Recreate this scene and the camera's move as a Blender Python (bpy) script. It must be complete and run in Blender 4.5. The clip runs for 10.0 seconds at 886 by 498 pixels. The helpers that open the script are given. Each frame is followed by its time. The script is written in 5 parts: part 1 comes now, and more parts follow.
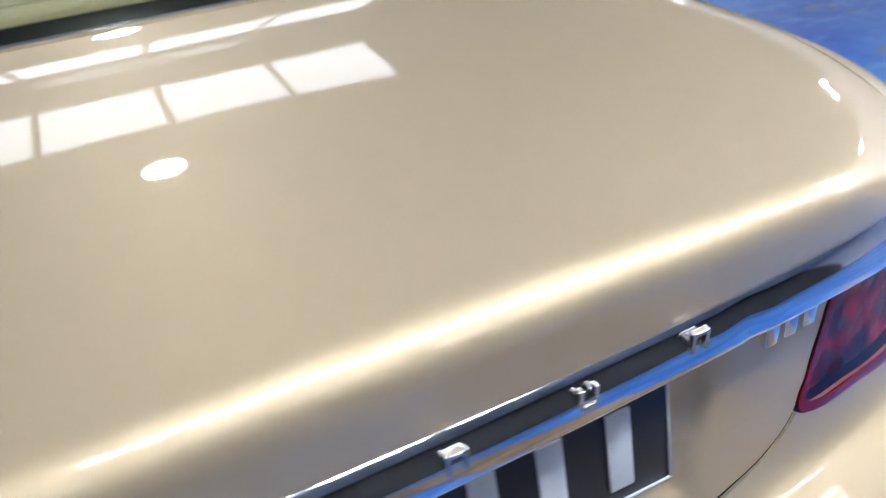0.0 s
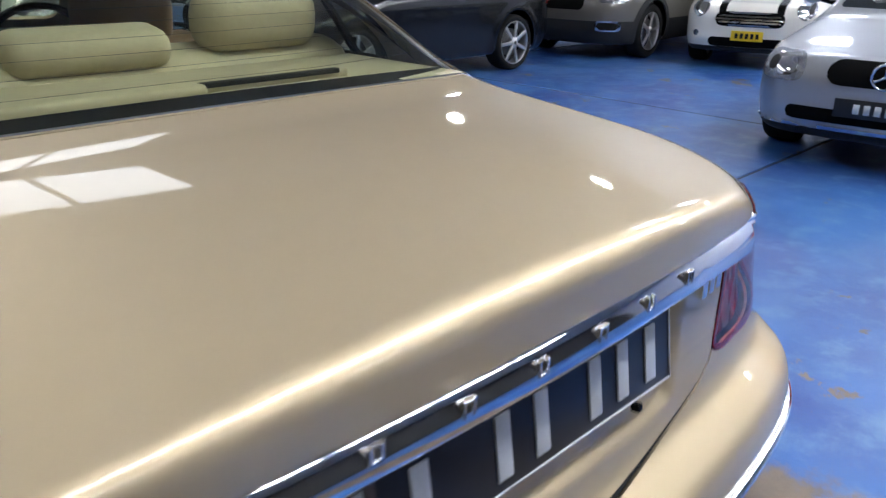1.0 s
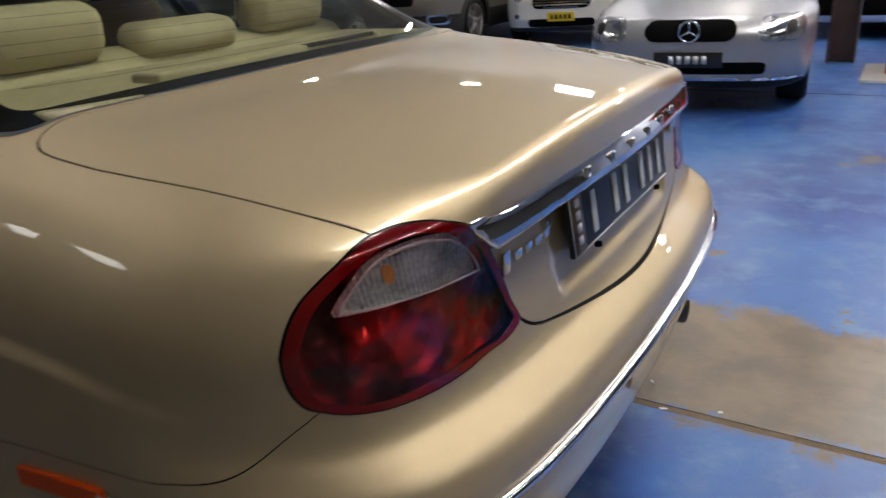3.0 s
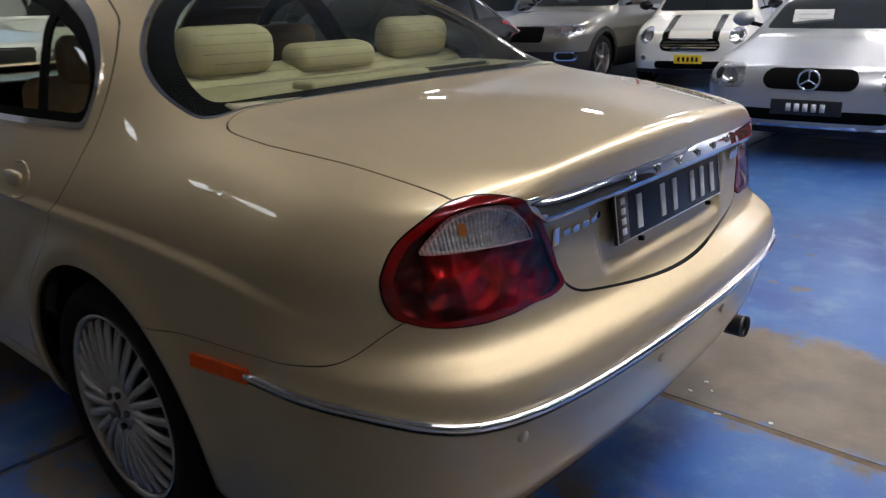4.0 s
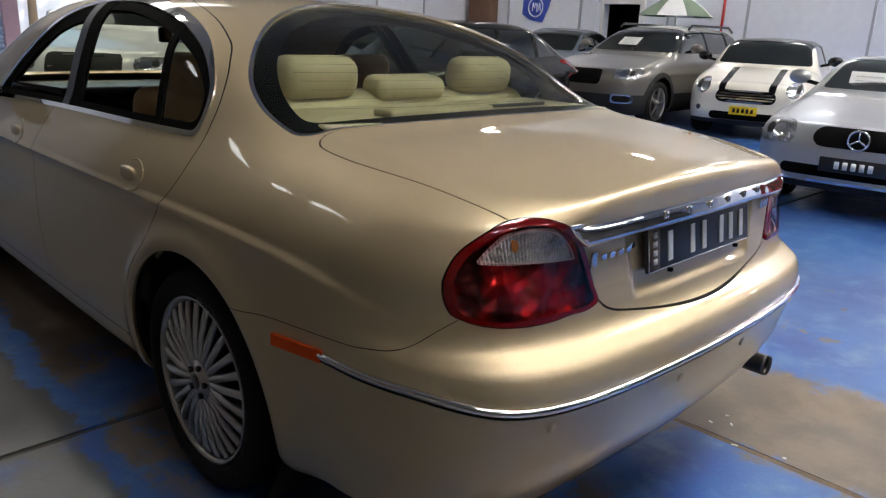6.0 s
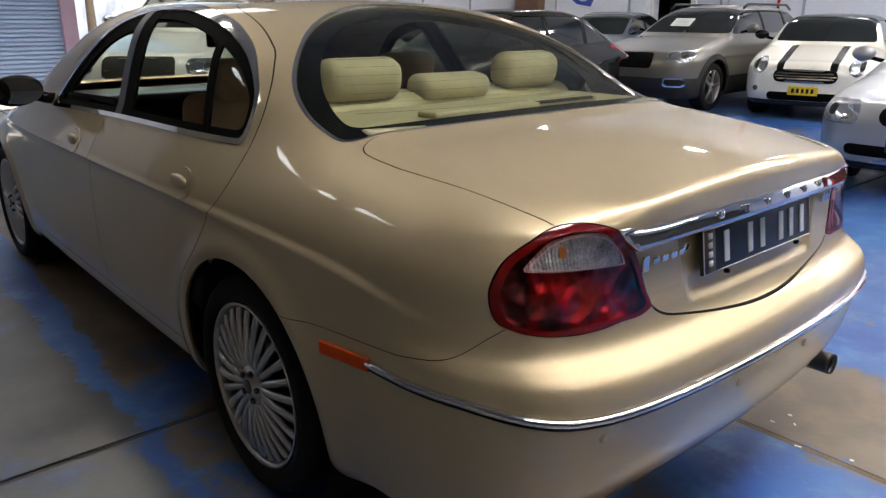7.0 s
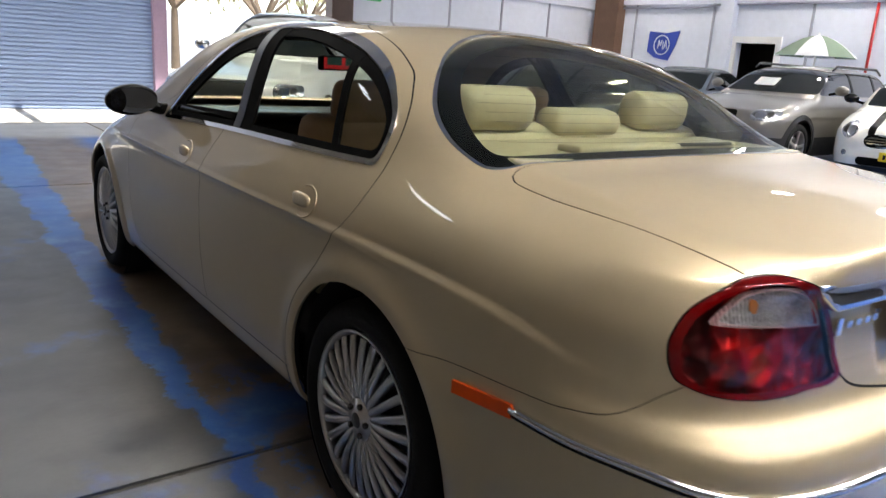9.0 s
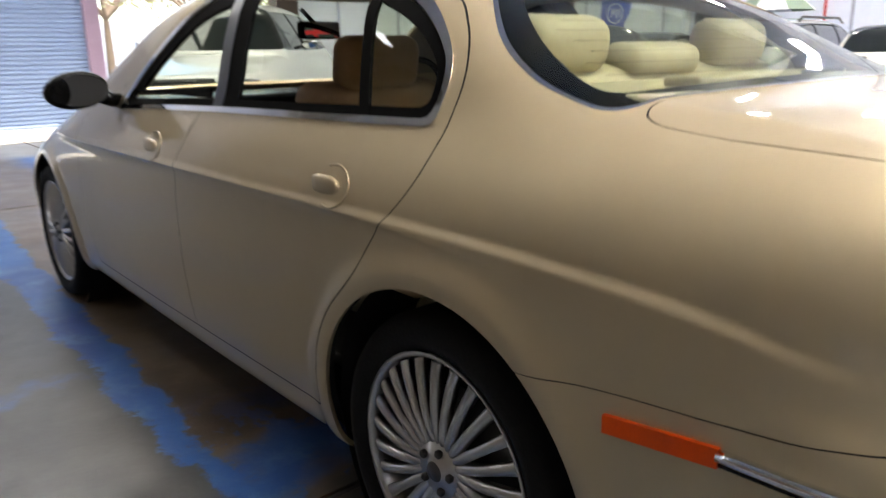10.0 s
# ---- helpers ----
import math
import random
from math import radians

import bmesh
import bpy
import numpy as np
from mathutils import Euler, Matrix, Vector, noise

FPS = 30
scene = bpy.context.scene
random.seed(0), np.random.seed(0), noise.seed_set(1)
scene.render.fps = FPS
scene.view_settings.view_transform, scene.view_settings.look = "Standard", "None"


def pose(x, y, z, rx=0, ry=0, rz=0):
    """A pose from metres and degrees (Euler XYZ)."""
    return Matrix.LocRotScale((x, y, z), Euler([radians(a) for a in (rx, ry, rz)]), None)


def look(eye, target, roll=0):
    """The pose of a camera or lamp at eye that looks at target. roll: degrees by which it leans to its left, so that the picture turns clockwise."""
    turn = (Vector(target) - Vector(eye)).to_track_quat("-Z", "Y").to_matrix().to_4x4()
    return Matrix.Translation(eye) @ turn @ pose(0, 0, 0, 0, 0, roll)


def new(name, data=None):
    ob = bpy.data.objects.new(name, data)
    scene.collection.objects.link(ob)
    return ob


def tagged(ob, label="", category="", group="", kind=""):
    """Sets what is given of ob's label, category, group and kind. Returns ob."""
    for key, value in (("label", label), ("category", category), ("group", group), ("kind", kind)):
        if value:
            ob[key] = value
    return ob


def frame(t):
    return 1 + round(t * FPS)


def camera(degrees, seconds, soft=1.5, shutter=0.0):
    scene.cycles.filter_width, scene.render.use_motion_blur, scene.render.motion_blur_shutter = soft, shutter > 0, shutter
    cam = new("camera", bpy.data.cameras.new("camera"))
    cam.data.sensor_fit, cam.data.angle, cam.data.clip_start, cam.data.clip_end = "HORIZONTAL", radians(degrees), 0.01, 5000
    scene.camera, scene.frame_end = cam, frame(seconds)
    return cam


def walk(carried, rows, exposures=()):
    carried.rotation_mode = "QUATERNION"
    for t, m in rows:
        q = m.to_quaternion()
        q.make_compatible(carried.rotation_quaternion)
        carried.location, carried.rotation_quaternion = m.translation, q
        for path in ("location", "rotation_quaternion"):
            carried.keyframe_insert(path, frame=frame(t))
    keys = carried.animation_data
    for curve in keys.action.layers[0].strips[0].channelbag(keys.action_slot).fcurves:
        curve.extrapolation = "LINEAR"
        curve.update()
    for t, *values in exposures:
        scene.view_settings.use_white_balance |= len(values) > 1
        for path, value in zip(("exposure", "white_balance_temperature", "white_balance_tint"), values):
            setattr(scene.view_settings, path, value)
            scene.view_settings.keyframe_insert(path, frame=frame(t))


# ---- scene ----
cam = camera(61.8, 10.0, 1.3, 0.4)
EXPOSURES = [(0, 1.55, 6000, 10), (1.0, 1.35, 6150, 10), (2.0, 1.12, 6700, 10), (2.5, 1.0, 7300, 10), (3.0, 0.98, 7300, 10), (4.5, 1.02, 6550, 10), (6.5, 1.32, 7150, 10), (8.0, 1.62, 6950, 10), (9.0, 2.0, 6950, 10), (10.0, 2.45, 7100, 10)]
PATH = [
    (0, (-0.041, -0.156, 1.293), (0.613, 1.409, 0.233), -6.3),
    (0.5, (-0.283, -0.174, 1.308), (0.788, 1.278, 0.444), -4.0),
    (1, (-0.525, -0.234, 1.309), (0.776, 1.091, 0.566), 0.6),
    (1.5, (-0.788, -0.302, 1.312), (0.574, 0.938, 0.533), -3.4),
    (2, (-0.995, -0.297, 1.301), (0.6, 0.759, 0.718), 1.2),
    (2.5, (-1.187, -0.228, 1.276), (0.485, 0.559, 0.513), -2.5),
    (3, (-1.309, -0.257, 1.273), (0.265, 0.735, 0.538), -3.7),
    (4.5, (-1.706, -0.632, 1.306), (-0.329, 0.683, 0.695), 0.3),
    (5, (-1.804, -0.656, 1.323), (-0.428, 0.679, 0.754), 2.8),
    (6.5, (-1.731, -0.66, 1.333), (-0.401, 0.715, 0.752), 1.8),
    (7, (-1.724, -0.641, 1.357), (-0.471, 0.797, 0.756), 0.2),
    (7.5, (-1.742, -0.634, 1.359), (-0.513, 0.838, 0.793), 0.3),
    (8, (-1.797, -0.61, 1.359), (-0.654, 0.937, 0.811), 2.0),
    (8.5, (-1.836, -0.558, 1.351), (-0.712, 0.994, 0.779), 1.0),
    (9, (-1.825, -0.413, 1.302), (-0.659, 1.134, 0.803), 3.7),
    (9.5, (-1.772, -0.159, 1.262), (-0.684, 1.462, 0.829), -1.8),
    (10, (-1.725, 0.141, 1.157), (-0.48, 1.617, 0.639), -1.1),
]
walk(cam, [(t, look(eye, target, roll)) for t, eye, target, roll in PATH], EXPOSURES)

# ---- light ----
world = bpy.data.worlds.new("sky")
scene.world = world
world.use_nodes = True
wn = world.node_tree.nodes
sky = wn.new("ShaderNodeTexSky")
sky.sky_type, sky.sun_disc = "NISHITA", False
sky.sun_elevation, sky.sun_rotation = radians(74), radians(160)
wn["Background"].inputs["Strength"].default_value = 0.15
world.node_tree.links.new(sky.outputs["Color"], wn["Background"].inputs["Color"])
sun = new("sun", bpy.data.lights.new("sun", "SUN"))
sun.data.energy, sun.data.angle, sun.data.color = 5.0, radians(0.5), (1.0, 0.95, 0.88)
sun.matrix_world = look((0.6, -1.6, 6.0), (0, 0, 0))

# ---- materials ----


def mat(name, color, rough=0.5, metal=0.0, var=0.08, scale=6.0, bump=0.0, bscale=60.0, coat=0.0, spec=0.5):
    """A principled material with two scales of mottling in its colour, and fine relief."""
    m = bpy.data.materials.new(name)
    m.use_nodes = True
    n, l = m.node_tree.nodes, m.node_tree.links
    p = n["Principled BSDF"]
    p.inputs["Roughness"].default_value, p.inputs["Metallic"].default_value = rough, metal
    p.inputs["Coat Weight"].default_value, p.inputs["Coat Roughness"].default_value = coat, 0.03
    p.inputs["Specular IOR Level"].default_value = spec
    p.inputs["Base Color"].default_value = (*color, 1)
    tc = n.new("ShaderNodeTexCoord")
    if var > 0:
        a, b = n.new("ShaderNodeTexNoise"), n.new("ShaderNodeTexNoise")
        a.inputs["Scale"].default_value, b.inputs["Scale"].default_value = scale, scale * 9
        a.inputs["Detail"].default_value = 5
        mix = n.new("ShaderNodeMix")
        mix.data_type = "FLOAT"
        mix.inputs[0].default_value = 0.4
        ramp = n.new("ShaderNodeValToRGB")
        ramp.color_ramp.elements[0].position, ramp.color_ramp.elements[1].position = 0.3, 0.7
        ramp.color_ramp.elements[0].color = (*[c * (1 - var) for c in color], 1)
        ramp.color_ramp.elements[1].color = (*[min(1, c * (1 + var)) for c in color], 1)
        l.new(tc.outputs["Object"], a.inputs["Vector"])
        l.new(tc.outputs["Object"], b.inputs["Vector"])
        l.new(a.outputs["Fac"], mix.inputs[2])
        l.new(b.outputs["Fac"], mix.inputs[3])
        l.new(mix.outputs[0], ramp.inputs["Fac"])
        l.new(ramp.outputs["Color"], p.inputs["Base Color"])
    if bump > 0:
        c, bp = n.new("ShaderNodeTexNoise"), n.new("ShaderNodeBump")
        c.inputs["Scale"].default_value, c.inputs["Detail"].default_value = bscale, 6
        bp.inputs["Strength"].default_value, bp.inputs["Distance"].default_value = bump, 0.01
        l.new(tc.outputs["Object"], c.inputs["Vector"])
        l.new(c.outputs["Fac"], bp.inputs["Height"])
        l.new(bp.outputs["Normal"], p.inputs["Normal"])
    return m


def glow(name, color, strength):
    m = mat(name, color, 0.4, var=0)
    p = m.node_tree.nodes["Principled BSDF"]
    p.inputs["Emission Color"].default_value, p.inputs["Emission Strength"].default_value = (*color, 1), strength
    return m


def glass(name, color, rough=0.0, gloss=0.5):
    """A thin pane: a tinted view through it and a mirror image that grows at grazing angles."""
    m = bpy.data.materials.new(name)
    m.use_nodes = True
    n, l = m.node_tree.nodes, m.node_tree.links
    n.remove(n["Principled BSDF"])
    t, g, f, mix = n.new("ShaderNodeBsdfTransparent"), n.new("ShaderNodeBsdfGlossy"), n.new("ShaderNodeLayerWeight"), n.new("ShaderNodeMixShader")
    f.inputs["Blend"].default_value = 0.5
    pw, ad = n.new("ShaderNodeMath"), n.new("ShaderNodeMath")
    pw.operation, ad.operation = "POWER", "MULTIPLY_ADD"
    pw.inputs[1].default_value, ad.inputs[1].default_value, ad.inputs[2].default_value = 5.0, 0.92, 0.07
    t.inputs["Color"].default_value = (*color, 1)
    g.inputs["Roughness"].default_value = rough
    l.new(f.outputs["Facing"], pw.inputs[0])
    l.new(pw.outputs[0], ad.inputs[0])
    l.new(ad.outputs[0], mix.inputs["Fac"])
    l.new(t.outputs["BSDF"], mix.inputs[1])
    l.new(g.outputs["BSDF"], mix.inputs[2])
    l.new(mix.outputs["Shader"], n["Material Output"].inputs["Surface"])
    return m


def ribbed():
    """Silvered lamp bowl with a fine grid of moulded ribs."""
    m = mat("ribbed_silver", (0.76, 0.75, 0.74), 0.20, 0.4, 0.6, 20)
    n, l = m.node_tree.nodes, m.node_tree.links
    tc, a, b, c, bp = n.new("ShaderNodeTexCoord"), n.new("ShaderNodeTexWave"), n.new("ShaderNodeTexWave"), n.new("ShaderNodeMath"), n.new("ShaderNodeBump")
    a.bands_direction, b.bands_direction = "X", "Z"
    a.inputs["Scale"].default_value, b.inputs["Scale"].default_value = 46, 17
    a.inputs["Distortion"].default_value = b.inputs["Distortion"].default_value = 1.5
    c.operation = "ADD"
    bp.inputs["Strength"].default_value, bp.inputs["Distance"].default_value = 0.45, 0.006
    l.new(tc.outputs["Object"], a.inputs["Vector"])
    l.new(tc.outputs["Object"], b.inputs["Vector"])
    l.new(a.outputs["Fac"], c.inputs[0])
    l.new(b.outputs["Fac"], c.inputs[1])
    l.new(c.outputs[0], bp.inputs["Height"])
    l.new(bp.outputs["Normal"], n["Principled BSDF"].inputs["Normal"])
    return m


M_GOLD = mat("gold_paint", (0.63, 0.505, 0.32), 0.50, 0.58, 0.02, 3, coat=1.0)
M_BLACK = mat("black_trim", (0.004, 0.004, 0.004), 0.22, 0, 0.1, 20, spec=0.15)
M_MATTE = mat("matte_black", (0.005, 0.005, 0.005), 0.85, 0, 0.1, 20, spec=0.04)
M_AMBER = mat("amber_bulb", (0.62, 0.22, 0.05), 0.3, 0, 0.2, 40)
# near-black, also carries the shade of gaps, housings and hollows
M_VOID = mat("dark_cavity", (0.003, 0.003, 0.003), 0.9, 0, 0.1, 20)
M_CHROME = mat("chrome", (0.85, 0.86, 0.88), 0.06, 1.0, 0.02, 10)
M_RUBBER = mat("tyre_rubber", (0.011, 0.011, 0.011), 0.75, 0, 0.25, 12, 0.2, 90, spec=0.2)
M_ALLOY = mat("alloy", (0.62, 0.60, 0.58), 0.28, 0.9, 0.05, 12)
M_RED = mat("red_lens", (0.30, 0.004, 0.008), 0.06, 0, 0.3, 18, coat=1.0)
M_CLEAR = ribbed()
M_ORANGE = mat("orange_lens", (0.95, 0.095, 0.003), 0.35, 0, 0.1, 30, spec=0.3)
M_GLASS = glass("car_glass", (0.76, 0.81, 0.68))
M_CREAM = mat("cream_leather", (0.50, 0.44, 0.30), 0.55, 0, 0.08, 8, 0.15, 120)
M_BROWN = mat("tan_leather", (0.30, 0.19, 0.10), 0.55, 0, 0.1, 8, 0.15, 120)
M_WALNUT = mat("dark_walnut", (0.05, 0.018, 0.009), 0.2, 0, 0.4, 7, coat=0.6)
M_HEAD = mat("headliner", (0.30, 0.27, 0.20), 0.9, 0, 0.08, 20, 0.1, 200)
M_WALL = mat("wall_paint", (0.74, 0.78, 0.90), 0.6, 0, 0.06, 0.8, 0.05, 30)
M_ROOF = mat("roof_sheet", (0.42, 0.415, 0.40), 0.6, 0, 0.1, 1)
M_STEEL = mat("brown_steel", (0.06, 0.035, 0.03), 0.6, 0, 0.2, 4)
M_SKYLIGHT = glow("skylight_sheet", (1.0, 0.97, 0.92), 1.0)
M_TUBE = glow("tube_light", (0.98, 0.98, 1.0), 22.0)

M_REDGLASS = glass("red_lamp_glass", (0.92, 0.60, 0.60))
M_REDEDGE = mat("red_lens_edge", (0.22, 0.003, 0.006), 0.1, 0, 0.12, 30, coat=0.6)
M_LENSGLASS = glass("clear_lamp_glass", (0.9, 0.9, 0.9))
M_PINK = mat("lens_edge", (0.62, 0.45, 0.45), 0.2, 0.3, 0.05, 20)
M_PLATE = mat("plate_black", (0.012, 0.014, 0.018), 0.35, 0, 0.1, 10)
M_PLATEINK = mat("plate_ink", (0.62, 0.64, 0.66), 0.4, 0, 0.06, 20)
M_PLATEBROWN = mat("plate_brown", (0.075, 0.055, 0.045), 0.4, 0, 0.1, 20)
M_DARKCHROME = mat("dark_steel", (0.13, 0.125, 0.12), 0.28, 1.0, 0.1, 20)
M_STEELGREY = mat("disc_steel", (0.10, 0.10, 0.10), 0.45, 0.6, 0.1, 20)
M_GREYTRIM = mat("grey_trim", (0.035, 0.036, 0.042), 0.3, 0.1, 0.05, 20)
M_MIRROR = mat("mirror", (0.85, 0.86, 0.88), 0.01, 1.0, 0)


def facets():
    """Moulded lamp reflector with soft lobes; the shade of its hollows is painted in."""
    m = mat("lamp_reflector", (0.55, 0.006, 0.010), 0.28, 0.55, 0)
    n, l = m.node_tree.nodes, m.node_tree.links
    p = n["Principled BSDF"]
    tc, v, z, b, ramp, add = n.new("ShaderNodeTexCoord"), n.new("ShaderNodeTexVoronoi"), n.new("ShaderNodeTexNoise"), n.new("ShaderNodeBump"), n.new("ShaderNodeValToRGB"), n.new("ShaderNodeMath")
    v.feature = "SMOOTH_F1"
    v.inputs["Scale"].default_value, v.inputs["Smoothness"].default_value = 21, 0.3
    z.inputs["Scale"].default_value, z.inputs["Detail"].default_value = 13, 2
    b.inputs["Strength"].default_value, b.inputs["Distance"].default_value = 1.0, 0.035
    # the ramp's dark red end puts the hollows' shade into the colour
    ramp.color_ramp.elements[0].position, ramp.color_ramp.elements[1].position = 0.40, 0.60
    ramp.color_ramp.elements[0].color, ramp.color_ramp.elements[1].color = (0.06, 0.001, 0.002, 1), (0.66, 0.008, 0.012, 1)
    l.new(tc.outputs["Object"], v.inputs["Vector"])
    l.new(tc.outputs["Object"], z.inputs["Vector"])
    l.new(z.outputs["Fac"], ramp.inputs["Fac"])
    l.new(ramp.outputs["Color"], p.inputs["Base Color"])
    l.new(v.outputs["Distance"], add.inputs[0])
    l.new(z.outputs["Fac"], add.inputs[1])
    l.new(add.outputs[0], b.inputs["Height"])
    l.new(b.outputs["Normal"], p.inputs["Normal"])
    return m


M_REFLECT = facets()

# ---- mesh helpers ----


def part(name, bm, material, parent=None, label="", smooth=True):
    me = bpy.data.meshes.new(name)
    bm.to_mesh(me)
    bm.free()
    if smooth:
        for p in me.polygons:
            p.use_smooth = True
    ob = new(name, me)
    me.materials.append(material)
    ob.parent = parent
    if label:
        tagged(ob, label)
    return ob


def thing(name, label, category, m=None, group="", kind=""):
    ob = new(name)
    if m is not None:
        ob.matrix_world = m
    return tagged(ob, label, category, group, kind)


def box(bm, c, s, rot=None, bevel=0.0):
    """A box of size s round c in bm; rot: a turn about its centre."""
    r = bmesh.ops.create_cube(bm, size=1)
    vs = r["verts"]
    m = Matrix.Translation(c) @ (rot.to_matrix().to_4x4() if rot else Matrix()) @ Matrix.Diagonal((*s, 1))
    bmesh.ops.transform(bm, matrix=m, verts=vs)
    if bevel > 0:
        es = {e for v in vs for e in v.link_edges}
        bmesh.ops.bevel(bm, geom=list(es), offset=bevel, segments=2, affect="EDGES", profile=0.6)
    return bm


def boxes(*items, bevel=0.0):
    bm = bmesh.new()
    for c, s in items:
        box(bm, c, s, bevel=bevel)
    return bm


def lathe(profile, steps=48, axis="x"):
    """A turned form from (radius, along) pairs round the x axis."""
    bm = bmesh.new()
    rings = []
    for i in range(steps):
        a = 2 * math.pi * i / steps
        rings.append([bm.verts.new((h, r * math.cos(a), r * math.sin(a))) for r, h in profile])
    for i in range(steps):
        p, q = rings[i], rings[(i + 1) % steps]
        for j in range(len(profile) - 1):
            bm.faces.new((p[j], p[j + 1], q[j + 1], q[j]))
    bmesh.ops.recalc_face_normals(bm, faces=bm.faces)
    return bm


def tube(points, r, steps=8, closed=False):
    """A round bar along points."""
    bm = bmesh.new()
    pts = [Vector(p) for p in points]
    rings = []
    n = len(pts)
    for i, p in enumerate(pts):
        a, b = pts[max(i - 1, 0)], pts[min(i + 1, n - 1)]
        if closed:
            a, b = pts[i - 1], pts[(i + 1) % n]
        q = (b - a).to_track_quat("Z", "Y")
        rings.append([bm.verts.new(p + q @ Vector((r * math.cos(t), r * math.sin(t), 0))) for t in (2 * math.pi * k / steps for k in range(steps))])
    for i in range(n if closed else n - 1):
        p, q = rings[i], rings[(i + 1) % n]
        for k in range(steps):
            bm.faces.new((p[k], p[(k + 1) % steps], q[(k + 1) % steps], q[k]))
    if not closed:
        bm.faces.new(rings[0])
        bm.faces.new(rings[-1])
    bmesh.ops.recalc_face_normals(bm, faces=bm.faces)
    return bm


# ---- skins: smooth bodies given by a field that is zero on the surface ----


def smax(a, b, k):
    h = np.maximum(k - np.abs(a - b), 0) / k
    return np.maximum(a, b) + h * h * k * 0.25


def smin(a, b, k):
    return -smax(-a, -b, k)


def ip(v, xs, ys):
    """A smooth curve through the pairs xs, ys (cubic, no overshoot at the ends)."""
    xs, ys = np.asarray(xs, float), np.asarray(ys, float)
    d = np.diff(ys) / np.diff(xs)
    m = np.concatenate([[d[0]], (d[:-1] + d[1:]) / 2, [d[-1]]])
    m[1:-1][d[:-1] * d[1:] <= 0] = 0
    v = np.clip(v, xs[0], xs[-1])
    i = np.clip(np.searchsorted(xs, v) - 1, 0, len(xs) - 2)
    h = xs[i + 1] - xs[i]
    t = (v - xs[i]) / h
    return (2 * t**3 - 3 * t**2 + 1) * ys[i] + (t**3 - 2 * t**2 + t) * h * m[i] + (3 * t**2 - 2 * t**3) * ys[i + 1] + (t**3 - t**2) * h * m[i + 1]


def step(a, b, v):
    t = np.clip((v - a) / (b - a), 0, 1)
    return t * t * (3 - 2 * t)


def gradient(F, V, e=1e-3):
    g = np.stack([F(*(V + d).T) - F(*(V - d).T) for d in np.eye(3) * e], 1) / (2 * e)
    return g


def net(F, xs, ys, zs):
    """The surface F = 0 as triangles, by surface nets on the grid, drawn on to the surface: places, normals, triangles."""
    X, Y, Z = np.meshgrid(xs, ys, zs, indexing="ij")
    f = F(X, Y, Z)
    neg = f < 0
    c = np.zeros((len(xs) - 1, len(ys) - 1, len(zs) - 1), int)
    cell = [slice(None, -1), slice(1, None)]
    for i in (0, 1):
        for j in (0, 1):
            for k in (0, 1):
                c += neg[cell[i], cell[j], cell[k]]
    active = (c > 0) & (c < 8)
    idx = np.full(active.shape, -1)
    idx[active] = np.arange(active.sum())
    ii, jj, kk = np.nonzero(active)
    acc, cnt = np.zeros((len(ii), 3)), np.zeros(len(ii))
    corners = [(i, j, k) for i in (0, 1) for j in (0, 1) for k in (0, 1)]
    for a in corners:
        for b in corners:
            if a < b and sum(abs(p - q) for p, q in zip(a, b)) == 1:
                fa, fb = f[ii + a[0], jj + a[1], kk + a[2]], f[ii + b[0], jj + b[1], kk + b[2]]
                cr = (fa < 0) != (fb < 0)
                t = np.where(cr, fa / np.where(cr, fa - fb, 1), 0)
                pa = np.stack([xs[ii + a[0]], ys[jj + a[1]], zs[kk + a[2]]], 1)
                pb = np.stack([xs[ii + b[0]], ys[jj + b[1]], zs[kk + b[2]]], 1)
                acc += np.where(cr[:, None], pa + (pb - pa) * t[:, None], 0)
                cnt += cr
    V = acc / cnt[:, None]
    quads = []
    for ax in range(3):
        s0, s1 = [slice(None)] * 3, [slice(None)] * 3
        s0[ax], s1[ax] = slice(None, -1), slice(1, None)
        cross = neg[tuple(s0)] != neg[tuple(s1)]
        u, v = (ax + 1) % 3, (ax + 2) % 3
        g = np.array(np.nonzero(cross))
        ok = (g[u] > 0) & (g[v] > 0) & (g[u] < active.shape[u]) & (g[v] < active.shape[v])
        g = g[:, ok]
        flip = ~neg[tuple(g)]

        def at(du, dv):
            q = g.copy()
            q[u] -= du
            q[v] -= dv
            return idx[tuple(q)]
        q = np.stack([at(1, 1), at(0, 1), at(0, 0), at(1, 0)], 1)
        q[flip] = q[flip][:, ::-1]
        quads.append(q)
    Q = np.concatenate(quads)
    Q = Q[(Q >= 0).all(1)]
    for _ in range(4):
        g = gradient(F, V)
        V = V - np.clip(F(*V.T)[:, None] / np.maximum((g * g).sum(1, keepdims=True), 0.2), -0.03, 0.03) * g
    g = gradient(F, V, 2e-3)
    N = g / np.linalg.norm(g, axis=1, keepdims=True)
    T = np.concatenate([Q[:, [0, 1, 2]], Q[:, [0, 2, 3]]])
    return V, N, T


